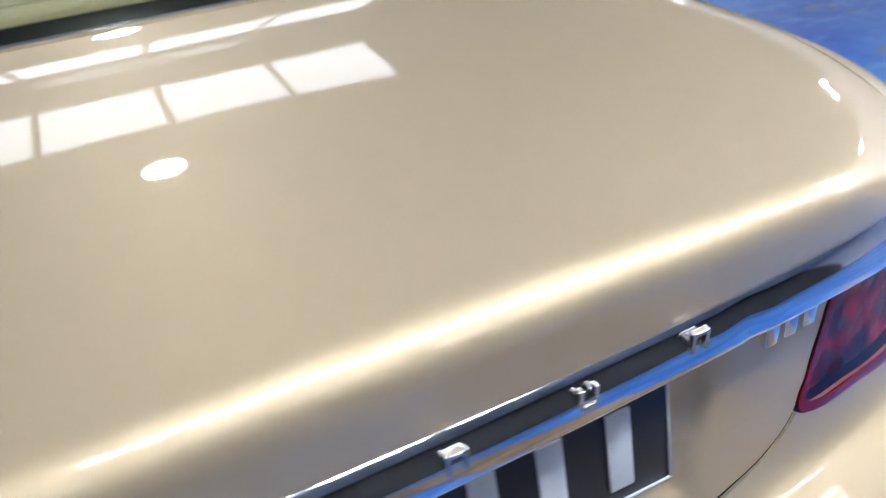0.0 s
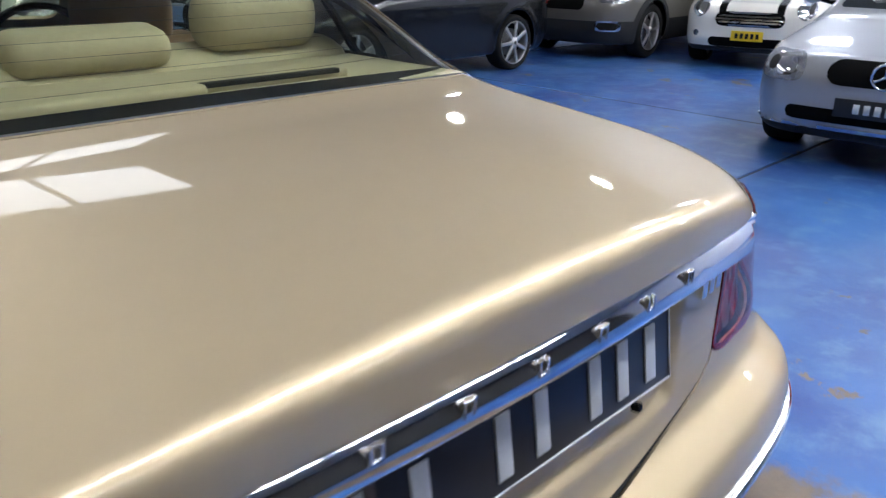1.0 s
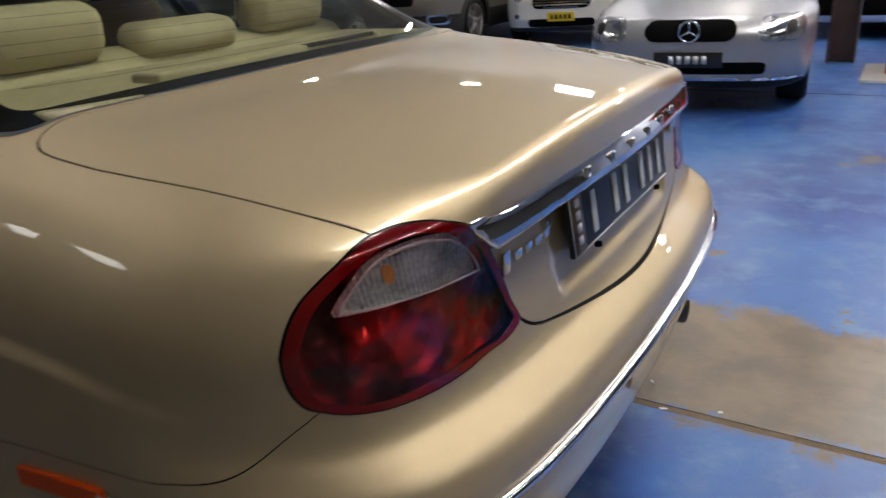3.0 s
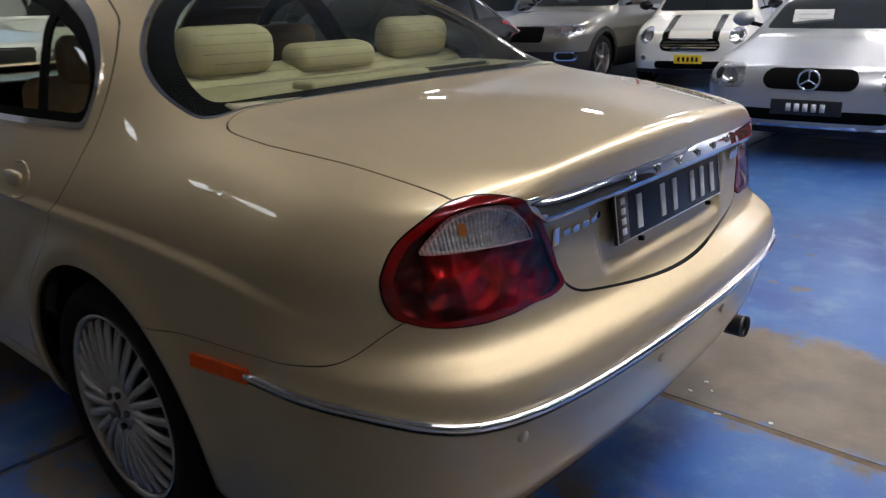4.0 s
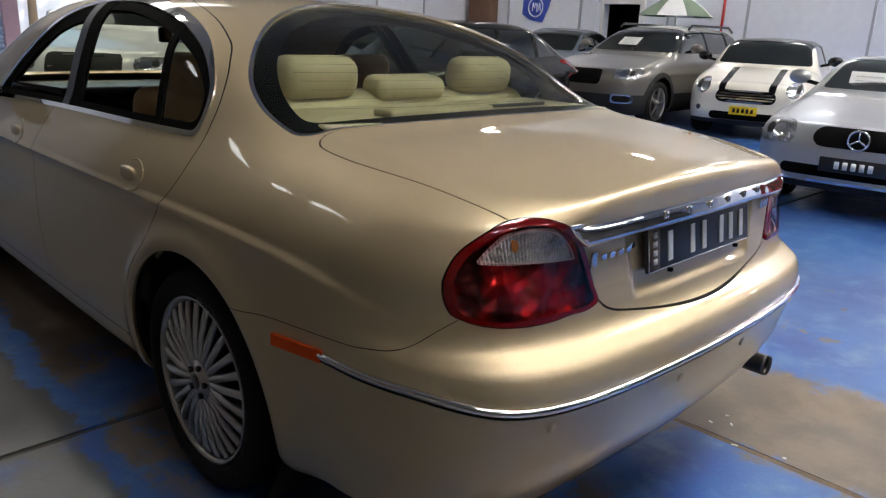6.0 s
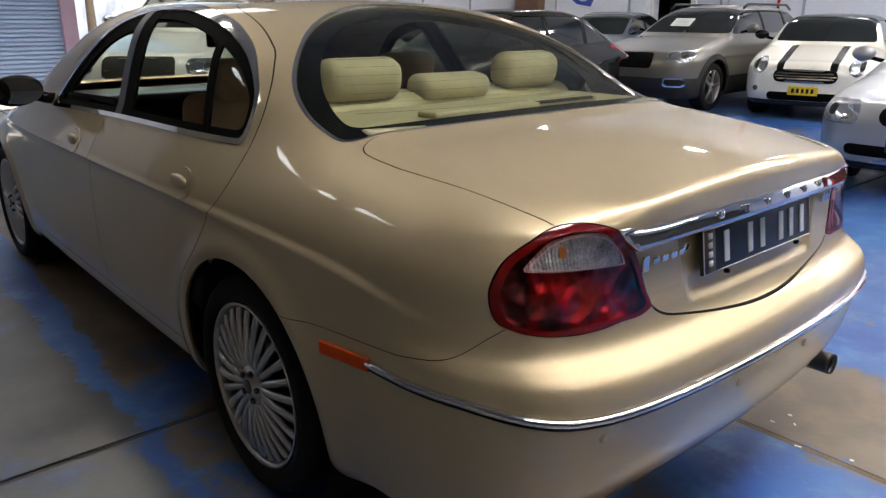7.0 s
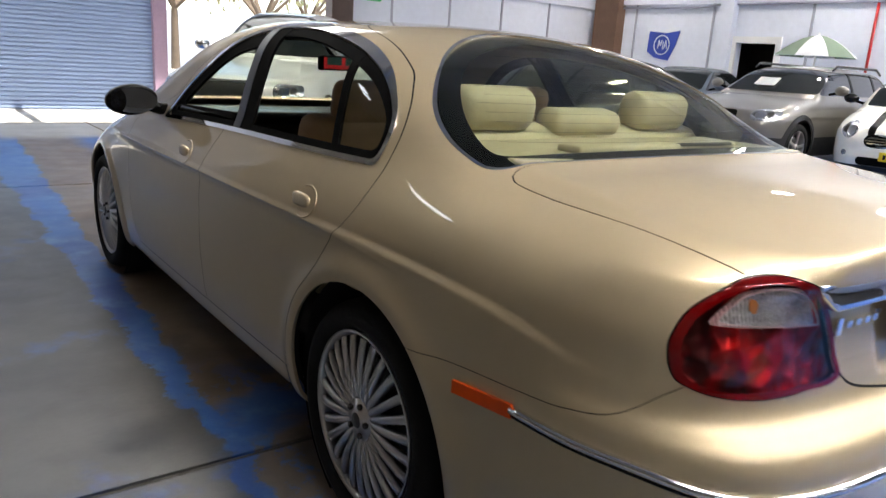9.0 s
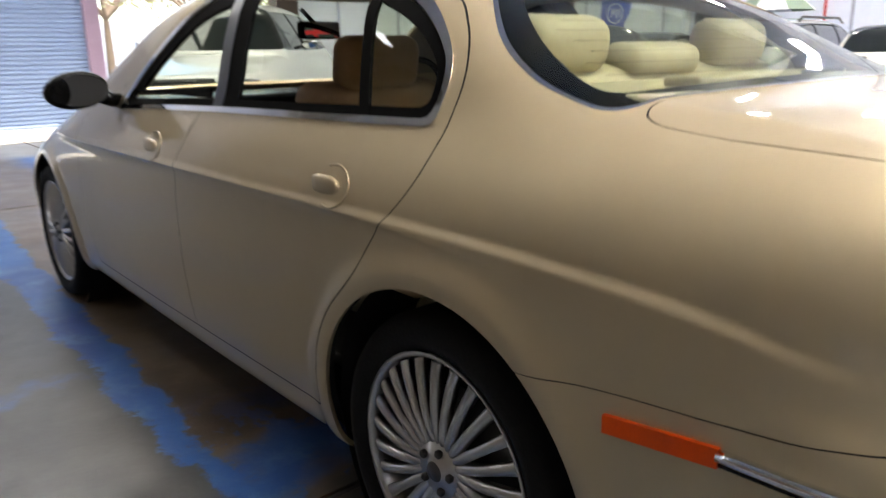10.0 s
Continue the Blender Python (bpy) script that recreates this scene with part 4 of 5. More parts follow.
# window surrounds
for half in (LEFT, RIGHT):
    panel("window_trim", skin, [half] + ring(dlo, 0.0, 0.015), M_CHROME, gold_car, 0.004, 0.012, "chrome window surround")
    inner = clip(skin, inside(dlo))
    panel("window_seal", inner, [half] + ring(dlo, 0.022, -0.001), M_MATTE, gold_car, -0.002, 0.01, "black rubber window seal")
    pillar = lambda x, y, z: np.abs(y - ip(z, [0.95, 1.02, 1.2, 1.4], [2.13, 2.13, 2.19, 2.27])) - 0.072
    panel("door_pillar", inner, [half, pillar], M_MATTE, gold_car, 0.0, 0.01, "black door pillar")
    panel("pillar_cover", inner, [half, lambda x, y, z: np.abs(y - ip(z, [0.95, 1.02, 1.2, 1.4], [2.17, 2.17, 2.23, 2.31])) - 0.030], M_GREYTRIM, gold_car, 0.003, 0.01)
    divider = lambda x, y, z: np.abs(y - ip(z, [0.95, 1.034, 1.284, 1.4], [1.44, 1.475, 1.58, 1.63])) - 0.016
    panel("window_bar", inner, [half, divider], M_MATTE, gold_car, -0.001, 0.01)
    panel("front_frame", inner, [half, lambda x, y, z: np.maximum(-dlo(x, y, z) - 0.050, 2.25 - y), lambda x, y, z: 1.04 - z], M_MATTE, gold_car, -0.001, 0.01)
panel("rear_window_trim", skin, ring(rear_glass, 0.0, 0.005), M_CHROME, gold_car, 0.001, 0.004, "thin bright strip round the rear window")
panel("headliner", clip(clip(clip(skin, outside(dlo, -0.01)), outside(rear_glass, -0.02)), outside(windscreen, 0)), [lambda x, y, z: 1.06 - z, lambda x, y, z: 0.86 - y], M_HEAD, gold_car, -0.035, 0)

# door handles with their round cups, mirrors
for sx in (-1, 1):
    for y in (1.505, 2.555):
        skin_x = lambda yy, zz: abs(side_skin(yy, zz).x)
        cup = panel("handle_cup", skin, [LEFT if sx < 0 else RIGHT, lambda x, yy, z: np.hypot((yy - y + 0.010) / 1.30, z - 0.880) - 0.044], M_GOLD, gold_car, 0.001, 0.004, swell=lambda x, yy, z: -0.016 * step(0.041, 0.012, np.hypot((yy - y + 0.010) / 1.30, z - 0.880)))
        bm = bmesh.new()
        bmesh.ops.create_uvsphere(bm, u_segments=28, v_segments=14, radius=1)
        for v in bm.verts:
            # a flat-faced paddle with a square front end and a round rear end
            f = 1.0 if v.co.y < 0 else 0.45
            v.co.y, v.co.z = math.copysign(abs(v.co.y) ** (0.55 if f < 1 else 0.9), v.co.y), math.copysign(abs(v.co.z) ** (0.55 if f < 1 else 0.8), v.co.z)
            v.co.x = math.copysign(abs(v.co.x) ** 0.6, v.co.x)
        cx = skin_x(y + 0.02, 0.880)
        bmesh.ops.transform(bm, matrix=Matrix.Translation((sx * (cx - 0.001), y + 0.016, 0.880)) @ Matrix.Diagonal((0.0105, 0.050, 0.0215, 1)), verts=bm.verts)
        part("door_handle", bm, M_GOLD, gold_car)
        arc = [(y - 0.010 + 0.058 * math.cos(a), 0.880 + 0.0445 * math.sin(a)) for a in np.linspace(1.15, 5.0, 30)]
        part("cup_rim", tube([(sx * (skin_x(*q) + 0.001), *q) for q in arc], 0.0026, 6), M_GOLD, cup)
    bm = bmesh.new()
    bmesh.ops.create_uvsphere(bm, u_segments=32, v_segments=18, radius=1)
    for v in bm.verts:
        if v.co.y < -0.35:
            v.co.y = -0.35 + (v.co.y + 0.35) * 0.12
    bmesh.ops.transform(bm, matrix=Matrix.Translation((sx * 0.985, 3.00, 1.045)) @ Matrix.Rotation(radians(6 * sx), 4, "Y") @ Matrix.Diagonal((0.108, 0.085, 0.066, 1)), verts=bm.verts)
    mir = part("door_mirror", bm, M_BLACK, gold_car, "black door mirror")
    bm = bmesh.new()
    bmesh.ops.create_circle(bm, cap_ends=True, radius=1, segments=32)
    bmesh.ops.transform(bm, matrix=Matrix.Translation((sx * 0.985, 2.958, 1.045)) @ Matrix.Rotation(radians(12 * sx), 4, "Z") @ Matrix.Rotation(radians(90), 4, "X") @ Matrix.Diagonal((0.094, 0.054, 1, 1)), verts=bm.verts)
    part("mirror_glass", bm, M_MIRROR, mir, smooth=False)
    part("mirror_arm", tube([(sx * 0.90, 3.02, 1.02), (sx * 0.86, 3.03, 1.005), (sx * 0.80, 3.03, 1.0)], 0.026), M_BLACK, mir)

# wheels
SPOKES = 26


def spoke_mesh():
    """A slim curved spoke from hub to rim, in the wheel's plane, standing up from z = 0."""
    bm = bmesh.new()
    rows = []
    for r, w, x, d in ((0.055, 0.011, -0.004, 0.020), (0.085, 0.010, -0.012, 0.022), (0.14, 0.0095, -0.014, 0.022), (0.20, 0.0105, -0.008, 0.020), (0.232, 0.013, 0.0, 0.016)):
        rows.append([bm.verts.new(c) for c in ((x, -w * 0.25, r), (x + 0.004, -w, r), (x + d, -w * 1.1, r), (x + d, w * 1.1, r), (x + 0.004, w, r), (x, w * 0.25, r))])
    for p, q in zip(rows, rows[1:]):
        for k in range(6):
            bm.faces.new((p[k], p[(k + 1) % 6], q[(k + 1) % 6], q[k]))
    bmesh.ops.recalc_face_normals(bm, faces=bm.faces)
    return bm


def wheel(parent, x, y, r=0.33, spokes=SPOKES, m_rim=None, turn=0.0, wide=0.22, scale=1.0, simple=False):
    """A wheel whose face looks along -x at x; on the other side it is turned round."""
    rim = part("wheel", lathe([(0.246, 0.0), (0.250, -0.006), (0.243, -0.007), (0.236, 0.004), (0.232, 0.03), (0.225, 0.16), (0.245, 0.19)], 56), m_rim or M_ALLOY, parent)
    rim.matrix_local = Matrix.Translation((x, y, r)) @ Matrix.Rotation(radians(0 if x < 0 else 180), 4, "Z") @ Matrix.Rotation(radians(turn), 4, "X") @ Matrix.Scale(scale, 4)
    k = r / 0.33 / scale
    part("tyre", lathe([(0.243, 0.012), (0.256, -0.006), (0.285, -0.018), (0.310 * k, -0.012), (0.324 * k, 0.008), (0.330 * k, 0.03), (0.330 * k, wide - 0.04), (0.32 * k, wide - 0.01), (0.25, wide - 0.01)], 56), M_RUBBER, rim)
    part("hub", lathe([(0.0, -0.016), (0.026, -0.016), (0.030, -0.010), (0.062, -0.004), (0.066, 0.006), (0.060, 0.03)], 32), m_rim or M_ALLOY, rim)
    part("hub_cap", lathe([(0.0, -0.019), (0.020, -0.0185), (0.024, -0.014)], 24), M_DARKCHROME, rim)
    part("brake_disc", lathe([(0.0, 0.06), (0.16, 0.06), (0.16, 0.075), (0.0, 0.075)], 32), M_STEELGREY, rim)
    # near-black disc puts the shade behind the spokes into colour
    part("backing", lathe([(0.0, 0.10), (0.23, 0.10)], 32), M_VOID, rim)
    first = None
    for i in range(spokes):
        if first is None:
            first = part("spoke", SPOKE_MAKER[0](), m_rim or M_ALLOY, rim)
            o = first
        else:
            o = new("spoke", first.data)
            o.parent = rim
        o.matrix_local = Matrix.Rotation(2 * math.pi * i / spokes, 4, "X")
    if not simple:
        for i in range(5):
            a = 2 * math.pi * (i + 0.3) / 5
            part("wheel_bolt", boxes(((-0.012, 0.044 * math.cos(a), 0.044 * math.sin(a)), (0.014, 0.014, 0.014)), bevel=0.003), M_DARKCHROME, rim)
    return rim


SPOKE_MAKER = [spoke_mesh]
for yy in (HUB_R, HUB_F):
    for sx in (-1, 1):
        wheel(gold_car, sx * 0.868, yy, turn=11)
    # wheel housings, their shade put into a near-black colour
    for sx in (-1, 1):
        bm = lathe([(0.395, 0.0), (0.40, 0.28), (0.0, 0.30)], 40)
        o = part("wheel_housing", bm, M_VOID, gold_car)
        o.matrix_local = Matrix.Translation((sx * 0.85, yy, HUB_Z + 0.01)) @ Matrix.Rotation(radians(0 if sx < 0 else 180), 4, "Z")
# near-black boxes for the underbody, the shade beneath put into their colour
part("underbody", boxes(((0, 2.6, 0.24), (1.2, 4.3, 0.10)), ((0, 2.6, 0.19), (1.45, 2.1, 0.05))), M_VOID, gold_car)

# ---- the saloon's cabin ----


def cushion(parent, name, c, s, material, bevel, rot=0.0, label=""):
    bm = bmesh.new()
    bmesh.ops.create_cube(bm, size=1)
    bmesh.ops.transform(bm, matrix=Matrix.Diagonal((*s, 1)), verts=bm.verts)
    bmesh.ops.bevel(bm, geom=list(bm.edges), offset=bevel, segments=4, affect="EDGES", profile=0.5)
    o = part(name, bm, material, parent, label)
    o.matrix_local = Matrix.Translation(c) @ Matrix.Rotation(radians(rot), 4, "X")
    return o


shelf = part("parcel_shelf", boxes(((0, 1.08, 1.062), (1.26, 0.40, 0.03)), bevel=0.012), M_CREAM, gold_car, "cream parcel shelf")
high_lamp = part("brake_lamp", boxes(((0.19, 1.03, 1.084), (0.42, 0.09, 0.018)), bevel=0.006), M_CREAM, shelf, "cream high brake lamp housing")
part("lamp_slot", boxes(((0.19, 0.988, 1.0905), (0.37, 0.016, 0.010)), bevel=0.003), M_VOID, high_lamp, "dark lamp slot")
cushion(shelf, "shelf_pad", (-0.14, 1.0, 1.085), (0.44, 0.09, 0.024), M_CREAM, 0.010)
cushion(gold_car, "rear_backrest", (0, 1.40, 0.86), (1.30, 0.16, 0.52), M_CREAM, 0.06, 12, "cream leather rear backrest")
cushion(gold_car, "rear_seat", (0, 1.72, 0.52), (1.30, 0.60, 0.20), M_CREAM, 0.07)
for xc, w, h, z in ((-0.36, 0.30, 0.135, 1.165), (0.02, 0.32, 0.085, 1.125), (0.40, 0.30, 0.135, 1.165)):
    cushion(gold_car, "headrest", (xc, 1.33, z), (w, 0.12, h), M_CREAM, min(h * 0.45, 0.052), 8, "cream leather headrest")
for xc in (-0.38, 0.38):
    cushion(gold_car, "front_backrest", (xc, 2.12, 0.80), (0.50, 0.13, 0.56), M_BROWN, 0.05, 14, "tan leather seat back")
    cushion(gold_car, "front_headrest", (xc, 2.03, 1.125), (0.29, 0.10, 0.16), M_BROWN, 0.045, 10, "tan leather headrest")
    cushion(gold_car, "front_seat", (xc, 2.42, 0.52), (0.50, 0.52, 0.18), M_BROWN, 0.05)
cushion(gold_car, "dashboard", (0, 3.16, 0.90), (1.46, 0.46, 0.20), M_BLACK, 0.06)
cushion(gold_car, "door_lining", (-0.80, 2.3, 0.82), (0.05, 2.0, 0.34), M_BROWN, 0.02)
cushion(gold_car, "door_lining", (0.80, 2.3, 0.82), (0.05, 2.0, 0.34), M_WALNUT, 0.02)
part("cabin_floor", boxes(((0, 2.3, 0.36), (1.5, 2.6, 0.04))), M_VOID, gold_car)
wheel_ring = part("steering_wheel", tube([(0.38 + 0.185 * math.cos(a), 2.86 - 0.07 * math.sin(a), 0.95 + 0.17 * math.sin(a)) for a in np.linspace(0, 2 * math.pi, 32, endpoint=False)], 0.014, 8, True), M_BLACK, gold_car)
rv = part("rear_view_mirror", boxes(((0, 0, 0), (0.23, 0.03, 0.070)), bevel=0.012), M_BLACK, gold_car)
rv.matrix_local = pose(-0.07, 2.86, 1.245, 0, 0, 16)
part("mirror_glass", boxes(((0, -0.018, 0), (0.205, 0.004, 0.054))), M_MIRROR, rv, smooth=False)
part("mirror_stem", tube([(0, 0.02, 0.025), (0, 0.09, 0.085)], 0.01), M_BLACK, rv)

# ---- the other parked cars ----


def car_field(L, W, zs, cab, H, tuck=0.20, flat=0.10):
    """A car along y, its nose at y = 0 and its tail at y = L. zs: heights of nose, bonnet, cowl, tail deck, tail; cab: y of windscreen foot, roof front, roof rear, rear glass foot."""
    yw, ya, yb, yr = cab
    zb = zs[2]

    def F(x, y, z):
        s = np.abs(x)
        w = W * ip(y, [0, 0.35, 0.9, L * 0.5, L - 0.7, L], [0.90, 0.965, 1.0, 1.0, 0.985, 0.92]) - ip(z, [0.15, 0.35, 0.6, 0.8, 0.95, 1.1, 1.3], [0.06, 0.015, 0, 0.004, 0.03, 0.08, 0.16])
        r = np.minimum(np.hypot(y - 0.85, z - 0.33), np.hypot(y - (L - 0.9), z - 0.33))
        w = w + 0.018 * np.exp(-(((r - 0.40) / 0.05) ** 2))
        nose = flat * s**2 + 0.45 * s**6 + ip(z, [0.2, 0.4, 0.55, 0.75, 1.0, 1.2], [0.08, 0.0, 0.0, 0.03, 0.14, 0.3]) - y
        tail = y - L + 0.08 * s**2 + 0.35 * s**6 + ip(z, [0.2, 0.45, 0.7, 1.0, 1.2], [0.10, 0.0, 0.01, 0.06, 0.12])
        top = z - ip(y, [0, 0.25, yw * 0.6, yw, yr, L - 0.1, L], [zs[0], zs[0] + 0.02, zs[1], zb, zs[3], zs[4], zs[4] - 0.02]) + 0.05 * s**2
        b = smax(smax(smax(s - w, nose, 0.18), tail, 0.18), top, 0.16)
        b = smax(b, 0.2 - z, 0.08)
        wc = W - 0.075 - 0.33 * (z - 0.95) - 0.25 * np.clip(z - 0.95, 0, 1) ** 2
        cw = yw + (z - zb) * (ya - yw) / (H - 0.04 - zb) + 0.22 * s**2 - y
        cr = y - yr - (z - zs[3]) * (yb - yr) / (H - 0.05 - zs[3]) + 0.12 * s**2
        nw, nr = 1 / math.hypot(1, (ya - yw) / (H - zb)), 1 / math.hypot(1, (yb - yr) / (H - zs[3]))
        ct = z - H + 0.05 * ((y - (ya + yb) / 2) / 0.9) ** 2 + 0.09 * s**2
        c = smax(smax(smax((s - wc) * 0.93, cw * nw, 0.10), cr * nr, 0.12), ct, 0.12)
        return smin(b, np.maximum(c, 0.8 - z), 0.05)
    return F


def parked(name, label, m, L, W, zs, cab, H, paint, glass_m, face, group="parked cars", cell=0.05, spokes=10, roof_m=None, r=0.32):
    """A parked car: painted body, dark glass all round, wheels, lamps, and a face of its own."""
    F = car_field(L, W, zs, cab, H)
    yw, ya, yb, yr = cab
    zb = zs[2] + 0.035
    car = thing(name, label, "car", None, group)
    sk = net(F, near((-W - 0.08, W + 0.08), cell), near((-0.1, L + 0.1), cell), near((0.14, H + 0.08), cell * 0.85))
    cut = clip(clip(sk, lambda x, y, z: np.where(np.abs(x) > W * 0.55, r + 0.055 - np.minimum(np.hypot(y - 0.85, z - r), np.hypot(y - (L - 0.9), z - r)), -1)), lambda x, y, z: 0.21 - z)
    top_ = H - 0.075
    lo = lambda y: ip(y, [yw, (yw + yr) / 2, yr], [zb, zb + 0.0, zs[3] + 0.035])
    wsl, rsl = (ya - yw) / (H - zb), (yb - yr) / (H - zs[3])
    side = lambda x, y, z: np.maximum(smax(smax(lo(y) - z, z - top_ + 0.02, 0.02), smax((yw + (z - zb) * wsl + 0.24) - y, y - (yr + (z - zs[3]) * rsl - 0.22), 0.03), 0.05), W * 0.52 - np.abs(x))
    wind = lambda x, y, z: np.maximum(smax(smax(zb + 0.01 - z, z - top_ - 0.02, 0.03), np.abs(x) - (W - 0.17 - 0.30 * (z - zb)), 0.05), y - (ya + 0.1))
    back = lambda x, y, z: np.maximum(smax(smax(zs[3] + 0.05 - z, z - top_, 0.03), np.abs(x) - (W - 0.22 - 0.3 * (z - zb)), 0.06), yb - 0.05 - y)
    shell_ = clip(clip(clip(cut, outside(side)), outside(wind)), outside(back))
    cover = (lambda x, y, z: H - 0.13 - z)
    if roof_m:
        panel("body", shell_, [outside(cover)], paint, car, 0, 0.01)
        panel("roof", shell_, [cover], roof_m, car, 0, 0.01)
    else:
        panel("body", shell_, [], paint, car, 0, 0.01)
    for h in (LEFT, RIGHT):
        sg = panel("side_window", sk, [h, side], glass_m, car, -0.006, 0)
        for yc in (np.linspace(yw + 0.9, yr - 0.5, 3)[1:2] if L < 4.1 else np.linspace(yw + 0.55, yr, 4)[1:3]):
            panel("window_pillar", sk, [h, side, lambda x, y, z: np.abs(y - yc - 0.1 * (z - 1.1)) - 0.035], M_BLACK, sg, 0.0, 0.004)
        panel("seam", sk, [h, lambda x, y, z: np.maximum(np.abs(y - (yw + 1.35)) - 0.004, np.maximum(z - zb, 0.3 - z))], M_VOID, car, 0.001, 0.002)
    panel("windscreen", sk, [wind], glass_m, car, -0.006, 0)
    panel("rear_window", sk, [back], glass_m, car, -0.006, 0)
    part("underbody", boxes(((0, L / 2, 0.36), (W * 1.25, L - 0.5, 0.34))), M_VOID, car)
    for yy in (0.85, L - 0.9):
        for sx in (-1, 1):
            wheel(car, sx * (W - 0.03), yy, r, spokes, M_ALLOY, 9, simple=True)
    for sx in (-1, 1):
        bm = bmesh.new()
        bmesh.ops.create_uvsphere(bm, u_segments=16, v_segments=10, radius=1)
        bmesh.ops.transform(bm, matrix=Matrix.Translation((sx * (W + 0.09), yw + 0.42, zb + 0.09)) @ Matrix.Diagonal((0.105, 0.07, 0.072, 1)), verts=bm.verts)
        mi = part("door_mirror", bm, face.get("mirror", paint), car)
        part("mirror_arm", tube([(sx * (W + 0.02), yw + 0.42, zb + 0.05), (sx * (W - 0.10), yw + 0.45, zb + 0.02)], 0.02), M_BLACK, mi)
        if "tail" in face:
            panel("tail_lamp", sk, [LEFT if sx < 0 else RIGHT, lambda x, y, z: np.maximum(smax(np.abs(z - face["tail"][1]) - face["tail"][3], np.abs(np.abs(x) - face["tail"][0]) - face["tail"][2], 0.04), L - 0.5 - y)], M_RED, car, 0.006, 0.01)
    nosey = lambda x, y, z: y - 0.9

    def patch(pname, c, half, material, off=0.006, k=0.04, swell=None, lab="", both=True):
        """A piece on the car's nose: centre (x, z), half sizes; mirrored when it lies off the middle."""
        for h in ((LEFT, RIGHT) if c[0] > 0 and both else (None,)):
            f = [lambda x, y, z: np.maximum(smax((np.abs(x) - c[0] if c[0] > 0 else np.abs(x)) - half[0], np.abs(z - c[1]) - half[1], k), y - 0.9)]
            if c[0] > 0:
                f = [lambda x, y, z: np.maximum(smax(np.abs(np.abs(x) - c[0]) - half[0], np.abs(z - c[1]) - half[1], k), y - 0.9)]
            if h:
                f = [h] + f
            panel(pname, sk, f, material, car, off, 0.012, lab)
    for a in face.get("patches", ()):
        patch(*a)
        if a[0] == "headlamp":
            (cx, cz), (hx, hz) = a[1], a[2]
            patch("lamp_bowl", (cx - hx * 0.25, cz), (hx * 0.42, hz * 0.62), M_CHROME, a[4] + 0.004, 0.05)
            patch("lamp_shadow", (cx + hx * 0.40, cz + hz * 0.1), (hx * 0.22, hz * 0.5), M_CLAD, a[4] + 0.003, 0.04)
    if "rails" in face:
        for sx in (-1, 1):
            xr = W - 0.30
            part("roof_rail", tube([(sx * xr, ya + 0.1, H - 0.07), (sx * xr, ya + 0.22, H - 0.005), (sx * xr, yb - 0.25, H + 0.0), (sx * xr, yb - 0.05, H - 0.08)], 0.020), M_GREYTRIM, car)
    if "cladding" in face:
        panel("cladding", cut, [lambda x, y, z: np.minimum(z - face["cladding"], np.minimum(np.hypot(y - 0.85, z - r), np.hypot(y - (L - 0.9), z - r)) - r - 0.13)], M_CLAD, car, 0.008, 0.01, "dark plastic lower cladding")
    if "stripes" in face:
        for sx in (-1, 1):
            panel("bonnet_stripe", sk, [lambda x, y, z: np.maximum(np.abs(x - sx * 0.33) - 0.045, np.maximum(y - yw + 0.05, 0.66 - z))], M_BLACK, car, 0.003, 0.002, "black bonnet stripe")
    if "plate" in face:
        pm, pz, py = face["plate"]
        p = part("number_plate", boxes(((0, py, pz), (0.50 if pm is M_PLATE else 0.37, 0.012, 0.115)), bevel=0.003), pm, car, "number plate with plain bars")
        for i in range(5):
            part("bar", boxes(((-0.12 + 0.06 * i, py - 0.008, pz), (0.035, 0.004, 0.06))), M_PLATEINK if pm is M_PLATE else M_VOID, p)
    if "paper" in face:
        px, pz, py, tilt_ = face["paper"]
        o = part("price_sheet", boxes(((0, 0, 0), (0.34, 0.003, 0.24))), M_PAPER, car, "white price sheet behind the windscreen", False)
        o.matrix_local = Matrix.Translation((px, py, pz)) @ Matrix.Rotation(radians(tilt_), 4, "X")
        for i in range(4):
            part("bar", boxes(((0, -0.003, 0.07 - 0.045 * i), (0.24, 0.002, 0.012))), M_PLATEINK, o, smooth=False)
    if "grille_bars" in face:
        gz, gh, gw, n = face["grille_bars"]
        for i in range(n):
            zz = gz - gh + 2 * gh * i / (n - 1)
            panel("grille_bar", sk, [lambda x, y, z: np.maximum(np.maximum(np.abs(z - zz) - 0.010, np.abs(x) - gw * math.sqrt(max(0.05, 1 - ((zz - gz) / (gh * 1.3)) ** 2))), y - 0.9)], M_CHROME, car, 0.016, 0.01)
    if "ring" in face:
        rz, rr = face["ring"]
        yy = 0.0
        while float(F(0.0, yy, rz)) > 0 and yy < 0.8:
            yy += 0.004
        rg = part("nose_emblem", tube([(rr * math.cos(a), yy - 0.025, rz + rr * math.sin(a)) for a in np.linspace(0, 2 * math.pi, 24, endpoint=False)], 0.009, 8, True), M_CHROME, car, "plain chrome ring emblem")
        for a in (90, 210, 330):
            part("emblem_ray", tube([(0, yy - 0.025, rz), (rr * math.cos(radians(a)), yy - 0.025, rz + rr * math.sin(radians(a)))], 0.007), M_CHROME, rg)
    car.matrix_world = m
    return car


M_SILVER = mat("silver_paint", (0.46, 0.47, 0.49), 0.32, 0.6, 0.03, 3, coat=1.0)
M_GREY = mat("grey_paint", (0.23, 0.215, 0.19), 0.32, 0.6, 0.03, 3, coat=1.0)
M_CREAMP = mat("cream_paint", (0.80, 0.77, 0.68), 0.3, 0, 0.02, 3, coat=1.0)
